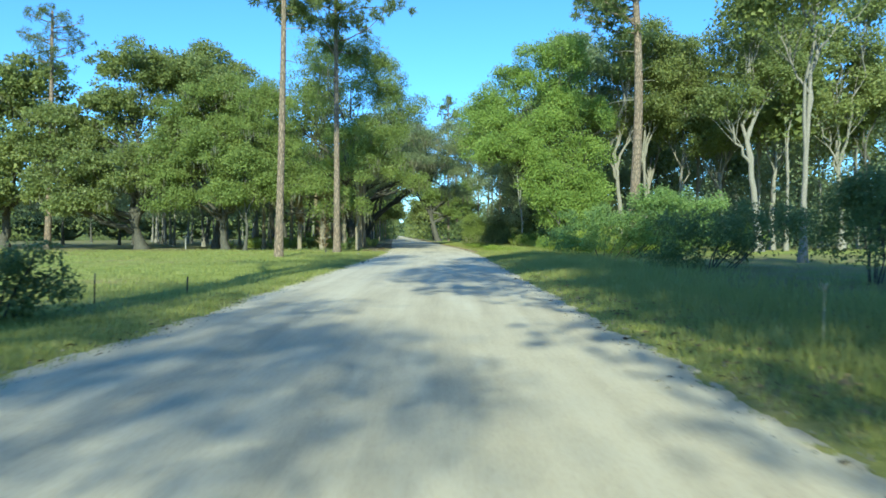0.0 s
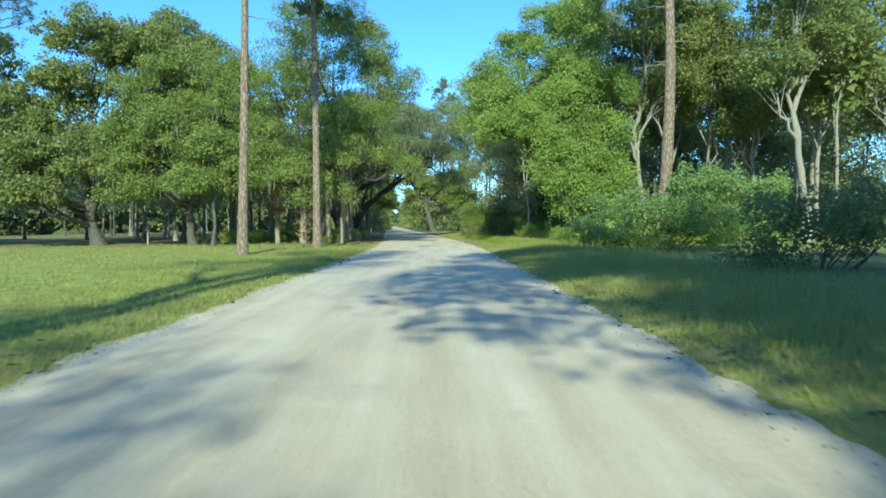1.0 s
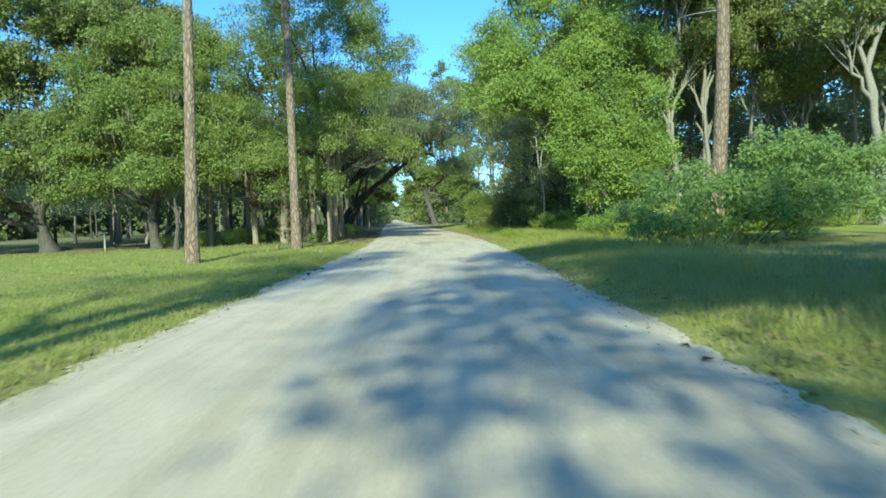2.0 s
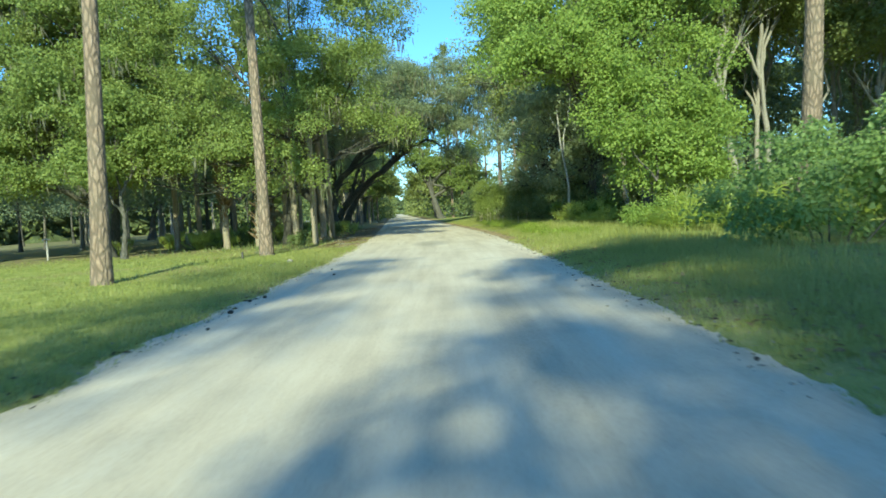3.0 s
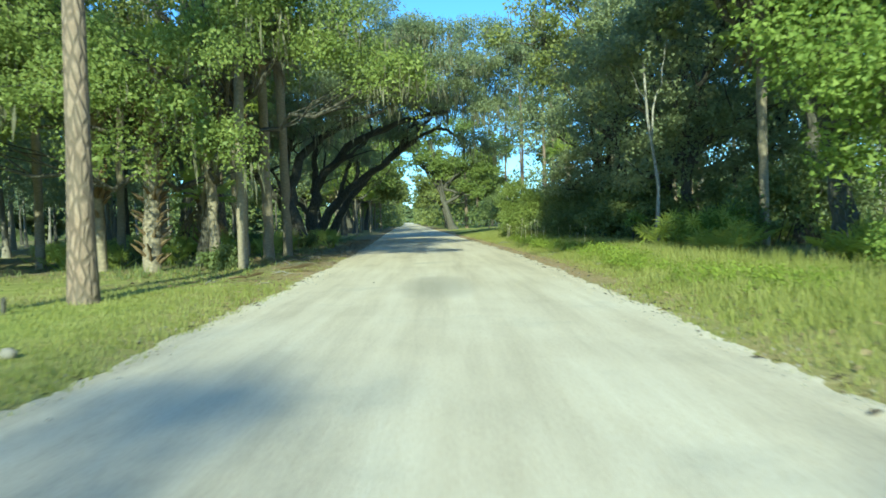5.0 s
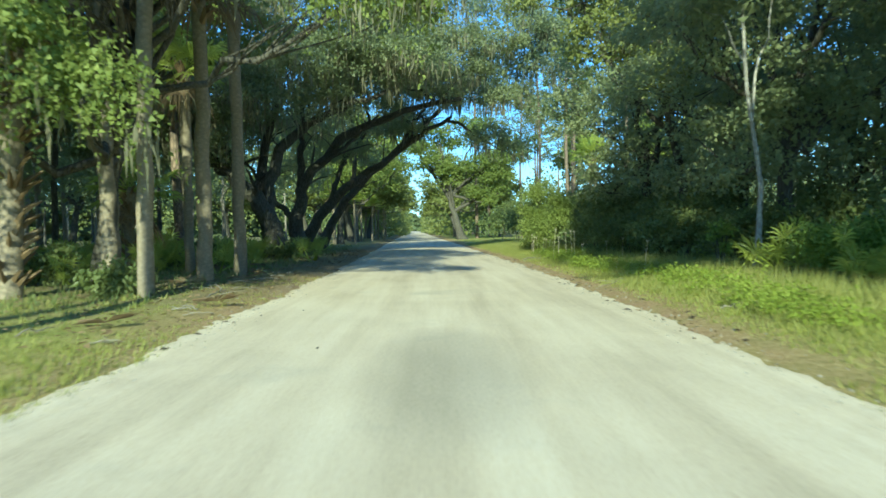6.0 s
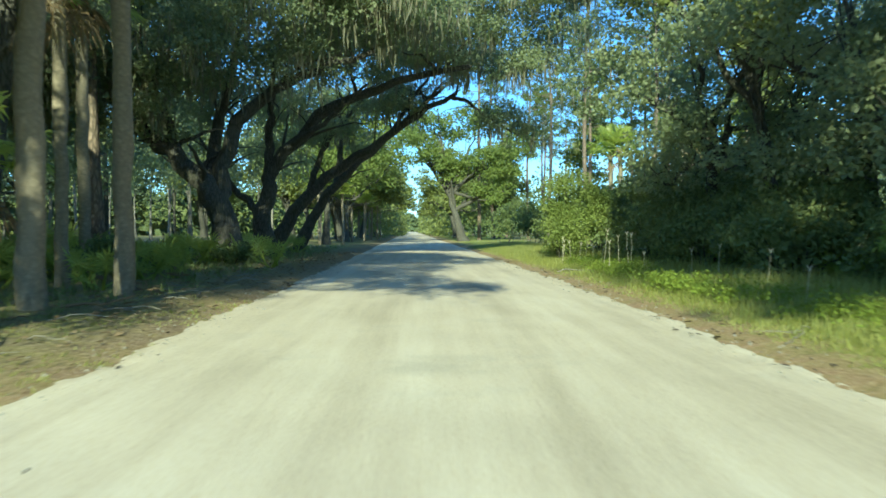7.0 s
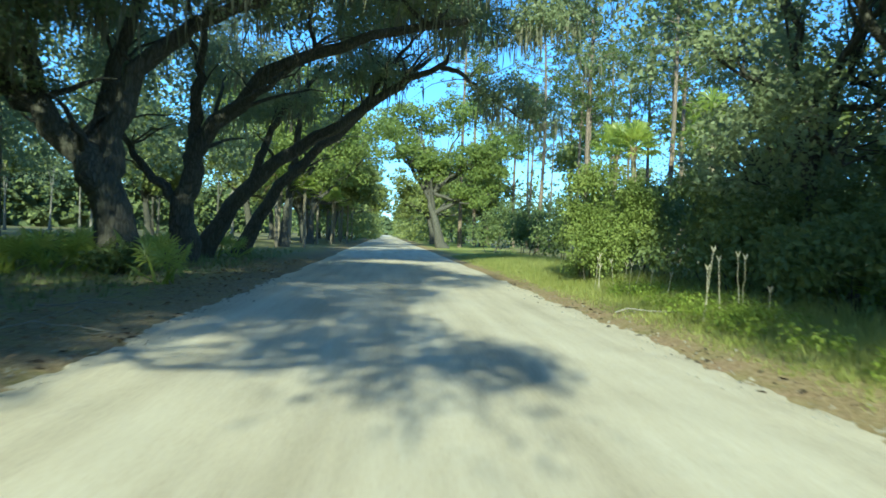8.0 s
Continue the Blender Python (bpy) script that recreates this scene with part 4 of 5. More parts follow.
copy_thing(shady_oak, pose(*on(9.8, 98.0), 0, 0, 200) @ Matrix.Scale(0.55, 4))
broad_tree("oak_tree", on(10.2, 90.0), "oak with dappled airy boughs reaching for the light over the verge", 56, [(0, 0, 0), (-0.5, 0, 3.5), (-1.2, 0.2, 7.0)], 0.28,
           [(-4.6, -1.5, 9.6, 2.4, 2.2, 1.4), (-6.0, -0.5, 12.0, 2.6, 2.4, 1.6), (-2.2, -2.0, 11.6, 2.8, 2.6, 1.8), (-3.6, 0.5, 14.6, 3.2, 3.0, 2.2), (1.0, 0.5, 13.0, 3.2, 3.0, 2.4), (-1.6, -1.5, 8.0, 2.4, 2.0, 1.4)], 220, 64, 0.19, M_OAK, M_OAK_BARK, moss=0.2, core=9.0)
broad_tree("white_stemmed_sapling", on(7.75, 75.6), "thin sapling with a mottled white stem at the grass edge", 55, [(0, 0, 0), (0.1, 0, 2.4), (-0.25, 0, 5.2), (-0.4, 0, 7.5)], 0.085,
           [(-1.0, 0, 7.6, 1.6, 1.5, 1.0), (0.6, 0, 8.8, 1.6, 1.5, 1.1)], 34, 55, 0.2, M_OAK_HAZE, M_WHITE_BARK, clump_r=(0.4, 0.8), twigs=1)

# ---- far trees ----
broad_tree("oak_tree", on(-0.9, 156.0), "broad sunlit oak whose dark trunk leans over the far road", 92, [(0, 0, 0), (-0.7, 0, 2.2), (-1.5, 0.1, 4.6), (-1.7, 0.2, 6.4)], 0.5,
           [(-4.6, -0.5, 10.4, 3.2, 3.0, 2.6), (-1.6, -1.2, 8.0, 3.2, 2.6, 2.2), (1.6, -0.8, 9.4, 3.6, 3.2, 3.0), (4.8, -0.4, 6.8, 3.4, 3.0, 2.8), (-3.2, 0, 14.0, 3.8, 3.4, 2.8), (1.4, 0, 14.2, 4.0, 3.6, 3.0), (5.6, 0, 11.2, 3.4, 3.2, 2.8), (3.0, -1.4, 5.4, 2.6, 2.2, 1.6), (-6.4, 0, 13.2, 2.4, 2.4, 2.0)], 420, 44, 0.26, M_MID, M_OAK_BARK, core=10.0, twigs=4)
for x, y, seed, lx in [(-13.6, 131.0, 93, 0.9), (-14.2, 147.0, 94, 1.2)]:
    broad_tree("oak_tree", on(x, y), "rounded green oak standing over the palms beside the far road", seed, [(0, 0, 0), (0.2, 0, 2.6), (0.5, 0, 5.6)], 0.34,
               [(lx + 2.2, -0.6, 7.4, 2.8, 2.6, 2.4), (-2.6, -0.6, 7.6, 3.2, 2.8, 2.6), (0.2, 0, 11.0, 3.8, 3.4, 2.8), (lx + 2.6, 0, 10.6, 2.6, 2.6, 2.2), (-4.4, 0, 11.0, 3.0, 3.0, 2.4), (0.0, -1.2, 6.6, 2.6, 2.2, 1.6), (lx + 4.0, -0.4, 9.0, 2.2, 2.2, 1.5), (lx + 5.0, 0.2, 11.6, 2.4, 2.4, 1.6)], 290, 44, 0.24, M_MID, M_OAK_BARK, core=9.0, twigs=3)
far_oak = broad_tree("oak_tree", on(-17.5, 168.0), "sunlit oak standing back from the far end of the road", 91, [(0, 0, 0), (-0.6, 0, 3.0), (-1.6, 0, 6.0)], 0.45,
           [(-5.0, 0, 8.5, 4.2, 3.5, 3.2), (1.0, 0, 10.5, 5.0, 3.8, 3.8), (-3.0, 0, 14.0, 4.4, 3.6, 3.2), (5.5, 0, 8.4, 4.0, 3.2, 3.2), (5.5, 1, 6.4, 3.0, 3.0, 2.6), (-1.5, -1.5, 6.2, 3.0, 2.2, 1.8)], 130, 50, 0.38, M_OAK, M_OAK_BARK, twigs=3)
for i, (x, y) in enumerate([(7.9, 166.4), (11.5, 182), (12.6, 190), (16, 176), (20, 150), (25, 146), (29, 139), (22, 165), (7.0, 200), (33, 150), (18, 205), (14.5, 160), (10.0, 131), (14.2, 125), (17.8, 133), (22.5, 128), (12.4, 144), (26.0, 136), (19.0, 140), (8.6, 150), (15.6, 150), (29.5, 126)]):
    pine_tree("pine_tree", on(x, y), "tall slender sunlit pine in the distance", 100 + i, 21 + (i * 37 % 5), 0.2, 11.5 + (i * 13 % 4), (0.3, 0), 30 * i, "far pines", reach=3.2, dead=2, tufts=8, per=13, width=0.11)
for x, y, k, turn in [(-19, 172, 0.8, 40), (-22, 204, 0.9, 100), (-24, 232, 0.85, 200), (-26, 262, 0.95, 300), (3.0, 206, 0.85, 150), (1.5, 238, 0.8, 250), (0.0, 272, 0.9, 20), (-31, 150, 0.85, 80), (-40, 128, 0.9, 170), (-16.0, 156, 0.9, 0), (-22.5, 158, 1.0, 60), (-17.6, 186, 1.0, 200), (-2.0, 186, 0.9, 10), (-19.5, 222, 1.1, 20), (-3.0, 232, 0.9, 170), (-24, 250, 1.1, 120), (-24, 176, 0.9, 310), (4.5, 172, 0.8, 90)]:
    copy_thing(far_oak, pose(*on(x, y), 0, 0, turn) @ Matrix.Scale(k, 4))
for x, y, h, seed in [(1.2, 165.0, 31.0, 118), (3.4, 172.0, 29.0, 119)]:
    pine_tree("pine_tree", on(x, y), "very tall pine whose wispy top stands over the far road", seed, h, 0.24, h * 0.62, (0.3, 0), 70, "far pines", reach=3.4, dead=2, tufts=9, per=14, width=0.11)
far_palm = sabal_palm("cabbage_palm", on(-14.6, 134.0), "far cabbage palm lining the road's edge", 120, 6.2, 0.17, 0.1, 0, (0.2, 0), "far palms along the road", fans=34, dead=1)
rng = np.random.default_rng(5)
for i in range(16):
    y = 128 + i * 5.0 + rng.uniform(-2, 2)
    x = float(road_x(y)) - rng.uniform(5.0, 9.5)
    copy_thing(far_palm, pose(*on(x, y), 0, 0, rng.uniform(0, 360)) @ Matrix.Scale(rng.uniform(0.75, 1.2), 4))

for x, y, k in [(11.2, 122.0, 1.2), (14.6, 118.0, 1.35), (16.8, 124.0, 1.3), (19.6, 119.0, 1.4), (12.6, 134.0, 1.4), (22.0, 124.0, 1.3)]:
    copy_thing(far_palm, pose(*on(x, y), 0, 0, x * 50) @ Matrix.Scale(k, 4))

# thin woodland trees behind, copies of three
KINDS = []
for i in range(3):
    KINDS.append(broad_tree("woodland_tree", on((-34, -52, 34)[i], (96, 104, 92)[i]), "thin grey woodland tree with a small high crown", 130 + i, [(0, 0, 0), (0.2 - 0.2 * i, 0.1, 4), (0.4 - 0.3 * i, 0.0, 8 + i)], 0.15 + 0.02 * i,
                            [(-1.0, 0, 9.5 + i, 2.4, 2.4, 1.8), (1.2, 0.4, 11.5 + i, 2.4, 2.4, 1.8), (0, 0, 13.6 + i, 2.0, 2.0, 1.6)], 46, 22, 0.45, M_OAK, (M_PALE_BARK, M_OAK_BARK, M_PALE_BARK)[i], clump_r=(0.7, 1.2), group="thin woodland trees", twigs=2, core=8.0))
for i in range(18):
    y = 62 + i * 1.7
    x = rng.uniform(25, 52)
    copy_thing(KINDS[i % 3], pose(*on(x, y), 0, 0, rng.uniform(0, 360)) @ Matrix.Diagonal((1.1, 1.1, rng.uniform(0.9, 1.2), 1)))
for i in range(62):
    left = i % 5 < 3
    y = rng.uniform(84, 190)
    x = -rng.uniform(17, 30 + (y - 80) * 0.5) if left else rng.uniform(22, 40 + (y - 80) * 0.4)
    x += float(road_x(y)) + 1
    copy_thing(KINDS[int(rng.integers(0, 3))], pose(*on(x, y), 0, 0, rng.uniform(0, 360)) @ Matrix.Diagonal((1, 1, rng.uniform(0.75, 1.15), 1)))


def leaf_mass(name, label, seed, places, radius, per, size, mat):
    """Foliage too far off or too deep in the wood to tell apart."""
    g = Geo()
    leaf_cloud(g, np.array(places), radius, per, size, np.random.default_rng(seed), 0.8)
    return tagged(new(name, g.mesh(name, mat)), label, "woods", kind="stuff")


def wood_places(seed):
    rng = np.random.default_rng(seed)
    far, near = [], []
    for i in range(3600):
        y = rng.uniform(185, 420)
        d = rng.uniform(5.5, 14) if rng.random() < 0.35 else rng.uniform(8, 110)
        d = d - 2.0 if y > 230 else d
        top = 7 + min(11, d * 0.8) * (0.75 + 0.4 * math.sin(y * 0.21 + d))
        far.append((float(road_x(y)) + d * (1 if rng.random() < 0.5 else -1), y, top * rng.uniform(0.05, 1) ** 0.8))
    for i in range(900):
        y, x = rng.uniform(-90, 230), rng.choice([-1, 1]) * rng.uniform(84, 104)
        far.append((x, y, (14 + 3 * math.sin(y * 0.17)) * rng.uniform(0.03, 1)))
    for i in range(1000):
        y = rng.uniform(60, 92)
        x = rng.uniform(27 + (y - 60) * 0.2, 62)
        near.append((x, y, rng.uniform(0.3, 12) if rng.random() < 0.75 else rng.uniform(10, 16)))
    for i in range(900):
        y = rng.uniform(82, 104)
        near.append((-rng.uniform(19, 64), y, rng.uniform(3.6, 14)))
    for i in range(800):
        y = rng.uniform(98, 132)
        near.append((float(road_x(y)) - rng.uniform(9, 44), y, rng.uniform(5.2, 14)))
    for i in range(700):
        near.append((rng.uniform(13, 44), rng.uniform(78, 90), rng.uniform(0.5, 15)))
    while len(near) < 5300:
        y = rng.uniform(86, 186)
        left = rng.random() < 0.6
        d = rng.uniform(15, 34 + (y - 80) * 0.45) if left else rng.uniform(24 + (y - 80) * 0.1, 44 + (y - 80) * 0.4)
        if left and d < 40 and y > 108:
            continue
        z = rng.uniform(5.5, 15) if left or rng.random() < 0.8 else rng.uniform(0.3, 1.6)
        near.append((float(road_x(y)) + (-d if left else d), y, z))
    return far, near


def bank_material():
    m, nodes, links, bsdf = material("far_foliage")
    tc = nodes.new("ShaderNodeTexCoord")
    n1, n2 = noise_tex(nodes, links, tc.outputs["Object"], 0.35, 5.0, 0.65), noise_tex(nodes, links, tc.outputs["Object"], 2.2, 4.0, 0.7)
    col = ramp(nodes, [(0.3, (0.05, 0.075, 0.03)), (0.5, (0.11, 0.15, 0.06)), (0.72, (0.19, 0.23, 0.10))])
    links.new(maths(nodes, links, "ADD", maths(nodes, links, "MULTIPLY", n1.outputs["Fac"], 0.5), maths(nodes, links, "MULTIPLY", n2.outputs["Fac"], 0.5)), col.inputs[0])
    links.new(col.outputs[0], bsdf.inputs["Base Color"])
    bsdf.inputs["Roughness"].default_value = 0.9
    bumped(nodes, links, bsdf, n2.outputs["Fac"], 1.0, 0.8)
    return m


def tree_line(name, label, corners, height, seed):
    """A lumpy bank of far woods along a line of corners, with an uneven top."""
    rng = np.random.default_rng(seed)
    corners = np.asarray(corners, float)
    run = np.concatenate([[0], np.cumsum(np.linalg.norm(np.diff(corners, axis=0), axis=1))])
    d = np.arange(0, run[-1], 1.6)
    px, py = np.interp(d, run, corners[:, 0]), np.interp(d, run, corners[:, 1])
    rows = 14
    top = height * (0.8 + 0.14 * np.sin(d * 0.19 + seed) + 0.10 * np.sin(d * 0.53) + 0.03 * rng.normal(size=len(d)))
    f = np.linspace(0, 1, rows)[:, None]
    depth = 1.6 * rng.normal(size=(rows, len(d))) - 5.0 * f ** 3
    nx, ny = -np.gradient(py), np.gradient(px)
    n = np.hypot(nx, ny)
    v = np.stack([px + nx / n * depth, py + ny / n * depth, f * top + 0.5 * rng.normal(size=(rows, len(d))) * (f > 0) - 0.5 * (f == 0)], -1)
    i, j = np.meshgrid(np.arange(rows - 1), np.arange(len(d) - 1), indexing="ij")
    a = i * len(d) + j
    g = Geo().add(v.reshape(-1, 3), np.stack([a, a + 1, a + len(d) + 1, a + len(d)], -1).reshape(-1, 4))
    crest = np.stack([px, py, top * 0.97], -1)
    leaf_cloud(g, np.concatenate([crest, crest + rng.normal(size=crest.shape) * [2, 2, 1.2]]), 1.8, 12, 0.9, rng, 0.8)
    return tagged(new(name, g.mesh(name, M_BANK)), label, "woods", kind="stuff")


M_BANK = bank_material()
tree_line("far_tree_line", "distant line of woods across the field", [(-60, -110), (-112, -60), (-112, 150), (-84, 215), (-60, 262), (-60, 330), (-90, 420)], 15, 3)
tree_line("far_tree_line", "distant line of woods behind the scrub", [(70, 420), (50, 330), (50, 262), (80, 225), (98, 160), (98, -60), (50, -110)], 15, 4)
tree_line("far_tree_line", "woods where the road runs out of sight", [(90, 700), (-160, 700)], 21, 5)
tree_line("far_tree_line", "woods behind the road's start", [(50, -110), (-60, -110)], 17, 6)
FAR_PLACES, NEAR_PLACES = wood_places(77)
leaf_mass("far_woods", "hazy green mass of distant woods", 78, FAR_PLACES, 2.3, 20, 0.74, M_OAK)
leaf_mass("wood_foliage", "deep shaded foliage inside the wood", 79, NEAR_PLACES, 1.7, 36, 0.28, M_OAK_HAZE)

# ---- unseen trees around the start, added to shade the road ----
SHADERS = [  # x, y, size, way of the boughs towards the road
    (-8.6, -12.5, 0.85, 2.2), (-10.4, -3.5, 0.85, 1.8), (8.4, -11.5, 0.9, -2.6), (8.4, -5.5, 0.8, 0.0), (9.2, 0.0, 0.95, -3.4), (9.8, 4.5, 1.0, -7.6), (10.8, 5.5, 1.4, -8.8), (-7.4, 11.5, 1.45, -1.4),
    (-9.0, -28.0, 1.0, 1.0), (9.5, -28.0, 1.0, -1.0), (14.5, -1.0, 1.2, -0.5), (12.5, -8.0, 1.1, -2.0), (11.0, -3.0, 1.25, -1.0), (13.8, 4.0, 1.2, -2.0), (12.0, 11.0, 1.25, -4.0), (7.6, -1.5, 0.95, -1.0), (7.2, 3.0, 0.95, 0.2), (7.0, -6.5, 0.95, -1.4), (6.6, -2.5, 0.95, -0.6), (12.5, 12.0, 1.5, -12.3),
]
for i, (x, y, s, w) in enumerate(SHADERS):
    broad_tree("roadside_oak", on(x, y), "unseen oak with boughs placed to shade the road", 140 + i, [(0, 0, 0), (0.2, 0, 3.5 * s), (0.1, 0, 7 * s)], 0.32,
               [(w - 2.2, -1.0, 9.4 * s, 3.0, 3.2, 1.8), (w + 2.2, 1.8, 9.8 * s, 3.0, 3.2, 1.8), (w * 0.7, 0, 12.8 * s, 3.6, 3.6, 2.2)][1 if s == 1.5 else 0: 2 if s == 1.5 else 3], 130, 26 if x > 5 else 30, 0.31 if x > 5 else 0.158, M_OAK, M_OAK_BARK, clump_r=(0.8, 1.3), twigs=3, group="oaks beside the road's start", core=1.0)

# Added out of view; each bough stands where its shadow meets the road.
TALL = [  # x, y of the trunk and the boughs' middles in the world with their spread
    (-7.0, 8.3, [(-6.4, 4.0, 15.5, 2.0, 2.6, 1.4), (-6.2, 8.0, 16.0, 2.2, 2.6, 1.5), (-6.0, 12.0, 15.8, 2.2, 2.6, 1.4), (-5.4, 15.4, 16.4, 2.0, 2.0, 1.2), (-8.6, 6.0, 17.0, 2.6, 3.0, 1.6)]),
    (8.6, -2.5, [(-2.6, -2.5, 14.0, 1.6, 1.8, 1.0), (0.2, 0.5, 14.4, 2.0, 2.0, 1.1), (-1.0, 4.5, 14.2, 1.5, 1.8, 0.9), (2.4, 3.0, 14.0, 1.8, 2.2, 1.1), (1.6, 7.2, 14.8, 1.6, 1.6, 1.0)]),
    (9.4, 9.0, [(0.0, 7.6, 15.4, 1.5, 2.0, 1.0), (0.4, 11.2, 15.6, 1.8, 2.0, 1.1), (2.0, 14.5, 15.6, 1.8, 2.0, 1.1), (3.4, 10.0, 16.4, 2.2, 2.6, 1.4), (4.0, 17.0, 16.0, 1.6, 1.6, 1.0)]),
    (10.4, 2.0, [(4.4, 2.4, 10.4, 2.0, 2.4, 1.4), (7.0, 4.4, 10.6, 2.4, 2.6, 1.5), (4.8, 7.4, 11.0, 2.0, 2.2, 1.3), (7.6, 8.6, 11.4, 2.4, 2.4, 1.4), (5.4, -1.6, 10.0, 2.0, 2.4, 1.4)]),
    (-8.8, -8.0, [(-3.6, -16.0, 11.6, 2.2, 2.4, 1.4), (-3.9, -12.4, 11.0, 1.6, 2.2, 1.2), (-5.4, -12.0, 11.6, 2.2, 2.6, 1.4)]),
]
for i, (x, y, boughs) in enumerate(TALL):
    broad_tree("roadside_oak", on(x, y), "tall unseen oak with high boughs placed to shade the road", 240 + i, [(0, 0, 0), (0.2, 0, 5.5), (0.1, 0.3, 10.5)], 0.38,
               [(bx - x, by - y, bz, bw, bd, bh) for bx, by, bz, bw, bd, bh in boughs], 46 * len(boughs), 30, 0.152, M_OAK, M_OAK_BARK, clump_r=(0.7, 1.2), twigs=3, group="oaks beside the road's start", core=1.0)

# ---- bushes ----
shrub("roadside_bush", on(9.4, 45.2), "big soft grey-green bush on the verge under the stout pine", 151, [(0, 0, 1.5, 3.0, 2.2, 1.6), (3.0, 0.5, 2.2, 2.8, 2.2, 1.8), (6.0, 0.6, 2.0, 2.4, 2.0, 1.6), (-1.8, -0.3, 1.0, 1.2, 1.2, 0.9), (1.4, -0.6, 1.2, 2.6, 1.8, 1.3), (4.6, -0.2, 1.4, 2.6, 1.8, 1.5), (4.2, 0.4, 2.9, 2.2, 1.8, 1.2)], 330, 76, 0.11, M_SOFT)
shrub("roadside_bush", on(11.5, 20.5), "tall dark bush beside the road in shade", 152, [(0, 0, 1.5, 1.6, 1.6, 1.6), (1.8, 1.0, 1.8, 1.6, 1.6, 1.7)], 130, 90, 0.08, M_SHRUB)
shrub("roadside_bush", on(9.6, 28.5), "rounded shaded bush at the edge of the scrub", 153, [(0, 0, 0.9, 1.8, 1.6, 1.1), (2.4, 0.4, 1.2, 1.8, 1.6, 1.4)], 130, 80, 0.085, M_SHRUB)
shrub("field_bush", on(-7.6, 12.6), "low dark leafy bush by the field", 154, [(0, 0, 0.6, 0.8, 0.8, 0.65), (-1.2, 0.3, 0.7, 0.9, 0.8, 0.75), (0.7, 0.2, 0.55, 0.6, 0.6, 0.6), (0.4, 0.3, 1.05, 0.45, 0.45, 0.35)], 80, 60, 0.075, M_SHRUB, (0.2, 0.35))
shrub("roadside_bush", on(3.3, 97.0), "leafy bush with round bright leaves at the grass edge", 155, [(0, 0, 1.2, 1.2, 1.3, 1.3), (0.4, 0.2, 2.9, 1.1, 1.2, 1.2), (1.0, 0.5, 2.1, 1.2, 1.3, 1.4)], 160, 90, 0.085, M_MID, (0.35, 0.6))
for i, (x, y, s) in enumerate([(16.6, 57.5, 0.9), (19.5, 59.5, 1.1), (8.4, 57.4, 0.55), (23.0, 60.5, 1.0), (8.6, 71.5, 0.6)]):
    shrub("sunny_bush", on(x, y), "bright yellow-green bush in full sun below the oak", 215 + i, [(0, 0, 0.8 * s, 1.5 * s, 1.3 * s, 1.0 * s), (1.4 * s, 0.3, 1.2 * s, 1.4 * s, 1.2 * s, 1.1 * s), (-1.2 * s, 0.4, 1.0 * s, 1.1 * s, 1.1 * s, 0.9 * s)], 110, 64, 0.078, M_BRIGHT, (0.3, 0.55), group="sunny bushes below the oak", stems=6)
for i, (x, y, s) in enumerate([(8.6, 91, 1.5), (7.8, 84.5, 1.1), (9.6, 101, 1.7), (6.2, 106, 1.5), (5.2, 114, 1.5), (4.2, 124, 1.6), (11.0, 72.5, 1.2), (8.6, 79.0, 0.8), (12.5, 108, 2.2), (3.0, 138, 1.7), (12.8, 82.0, 1.4), (6.9, 95.2, 1.5), (6.4, 101.5, 1.6), (6.7, 87.2, 0.9), (6.1, 91.6, 1.0), (7.4, 82.4, 0.8)]):
    shrub("scrub_bush", on(x, y), "dark shaded scrub below the oaks", 160 + i, [(0, 0, 1.0 * s, 1.6 * s, 1.5 * s, 1.2 * s), (1.6 * s, 0.3, 1.5 * s, 1.5 * s, 1.4 * s, 1.3 * s)], 90, 44, 0.14, M_SHRUB, (0.35, 0.7), group="scrub below the oaks")

for i in range(7):
    y = 70 + i * 4.4
    x = float(road_x(y)) - HALF - (4.2 + (i * 7 % 5) * 1.9)
    if any((x - px) ** 2 + (y - py) ** 2 < 0.8 for px, py, *_ in PALMS):
        x -= 1.1
    k = 0.45 + 0.08 * (i * 3 % 5)
    shrub("low_bush", on(x, y), "low leafy undergrowth at the foot of the palms", 190 + i, [(0, 0, 0.5 * k, 1.2 * k, 1.1 * k, 0.9 * k), (1.2 * k, 0.2, 0.7 * k, 1.1 * k, 1.0 * k, 0.9 * k)], 26, 40, 0.12, M_SHRUB, (0.2, 0.4), group="undergrowth below the palms", stems=4)

# ---- palmettos ----
pal = [saw_palmetto("saw_palmetto", on(9.4, 58.6), "clump of saw palmetto fans in full sun", 170, 13, 0.6), saw_palmetto("saw_palmetto", on(-8.2, 90.0), "clump of saw palmetto fans under the oaks", 171, 10, 0.5)]
for i in range(120):
    u = i % 5
    if u < 2:
        y = rng.uniform(79, 116) if u else rng.uniform(73, 92)
        x = float(road_x(y)) - HALF - (rng.uniform(3.6, 13) if u else rng.uniform(5.0, 11))
    elif u == 2:
        x, y = rng.uniform(8.0, 22), rng.uniform(55, 66)
    elif u == 3:
        x, y = -rng.uniform(8, 24), rng.uniform(72, 96)
    else:
        x, y = rng.uniform(7, 16), rng.uniform(70, 100)
    if any((x - px) ** 2 + (y - py) ** 2 < 0.6 for px, py, *_ in PALMS):
        continue
    copy_thing(pal[u in (0, 1, 3)], pose(*on(x, y), 0, 0, rng.uniform(0, 360)) @ Matrix.Scale(rng.uniform(0.75, 1.25), 4))

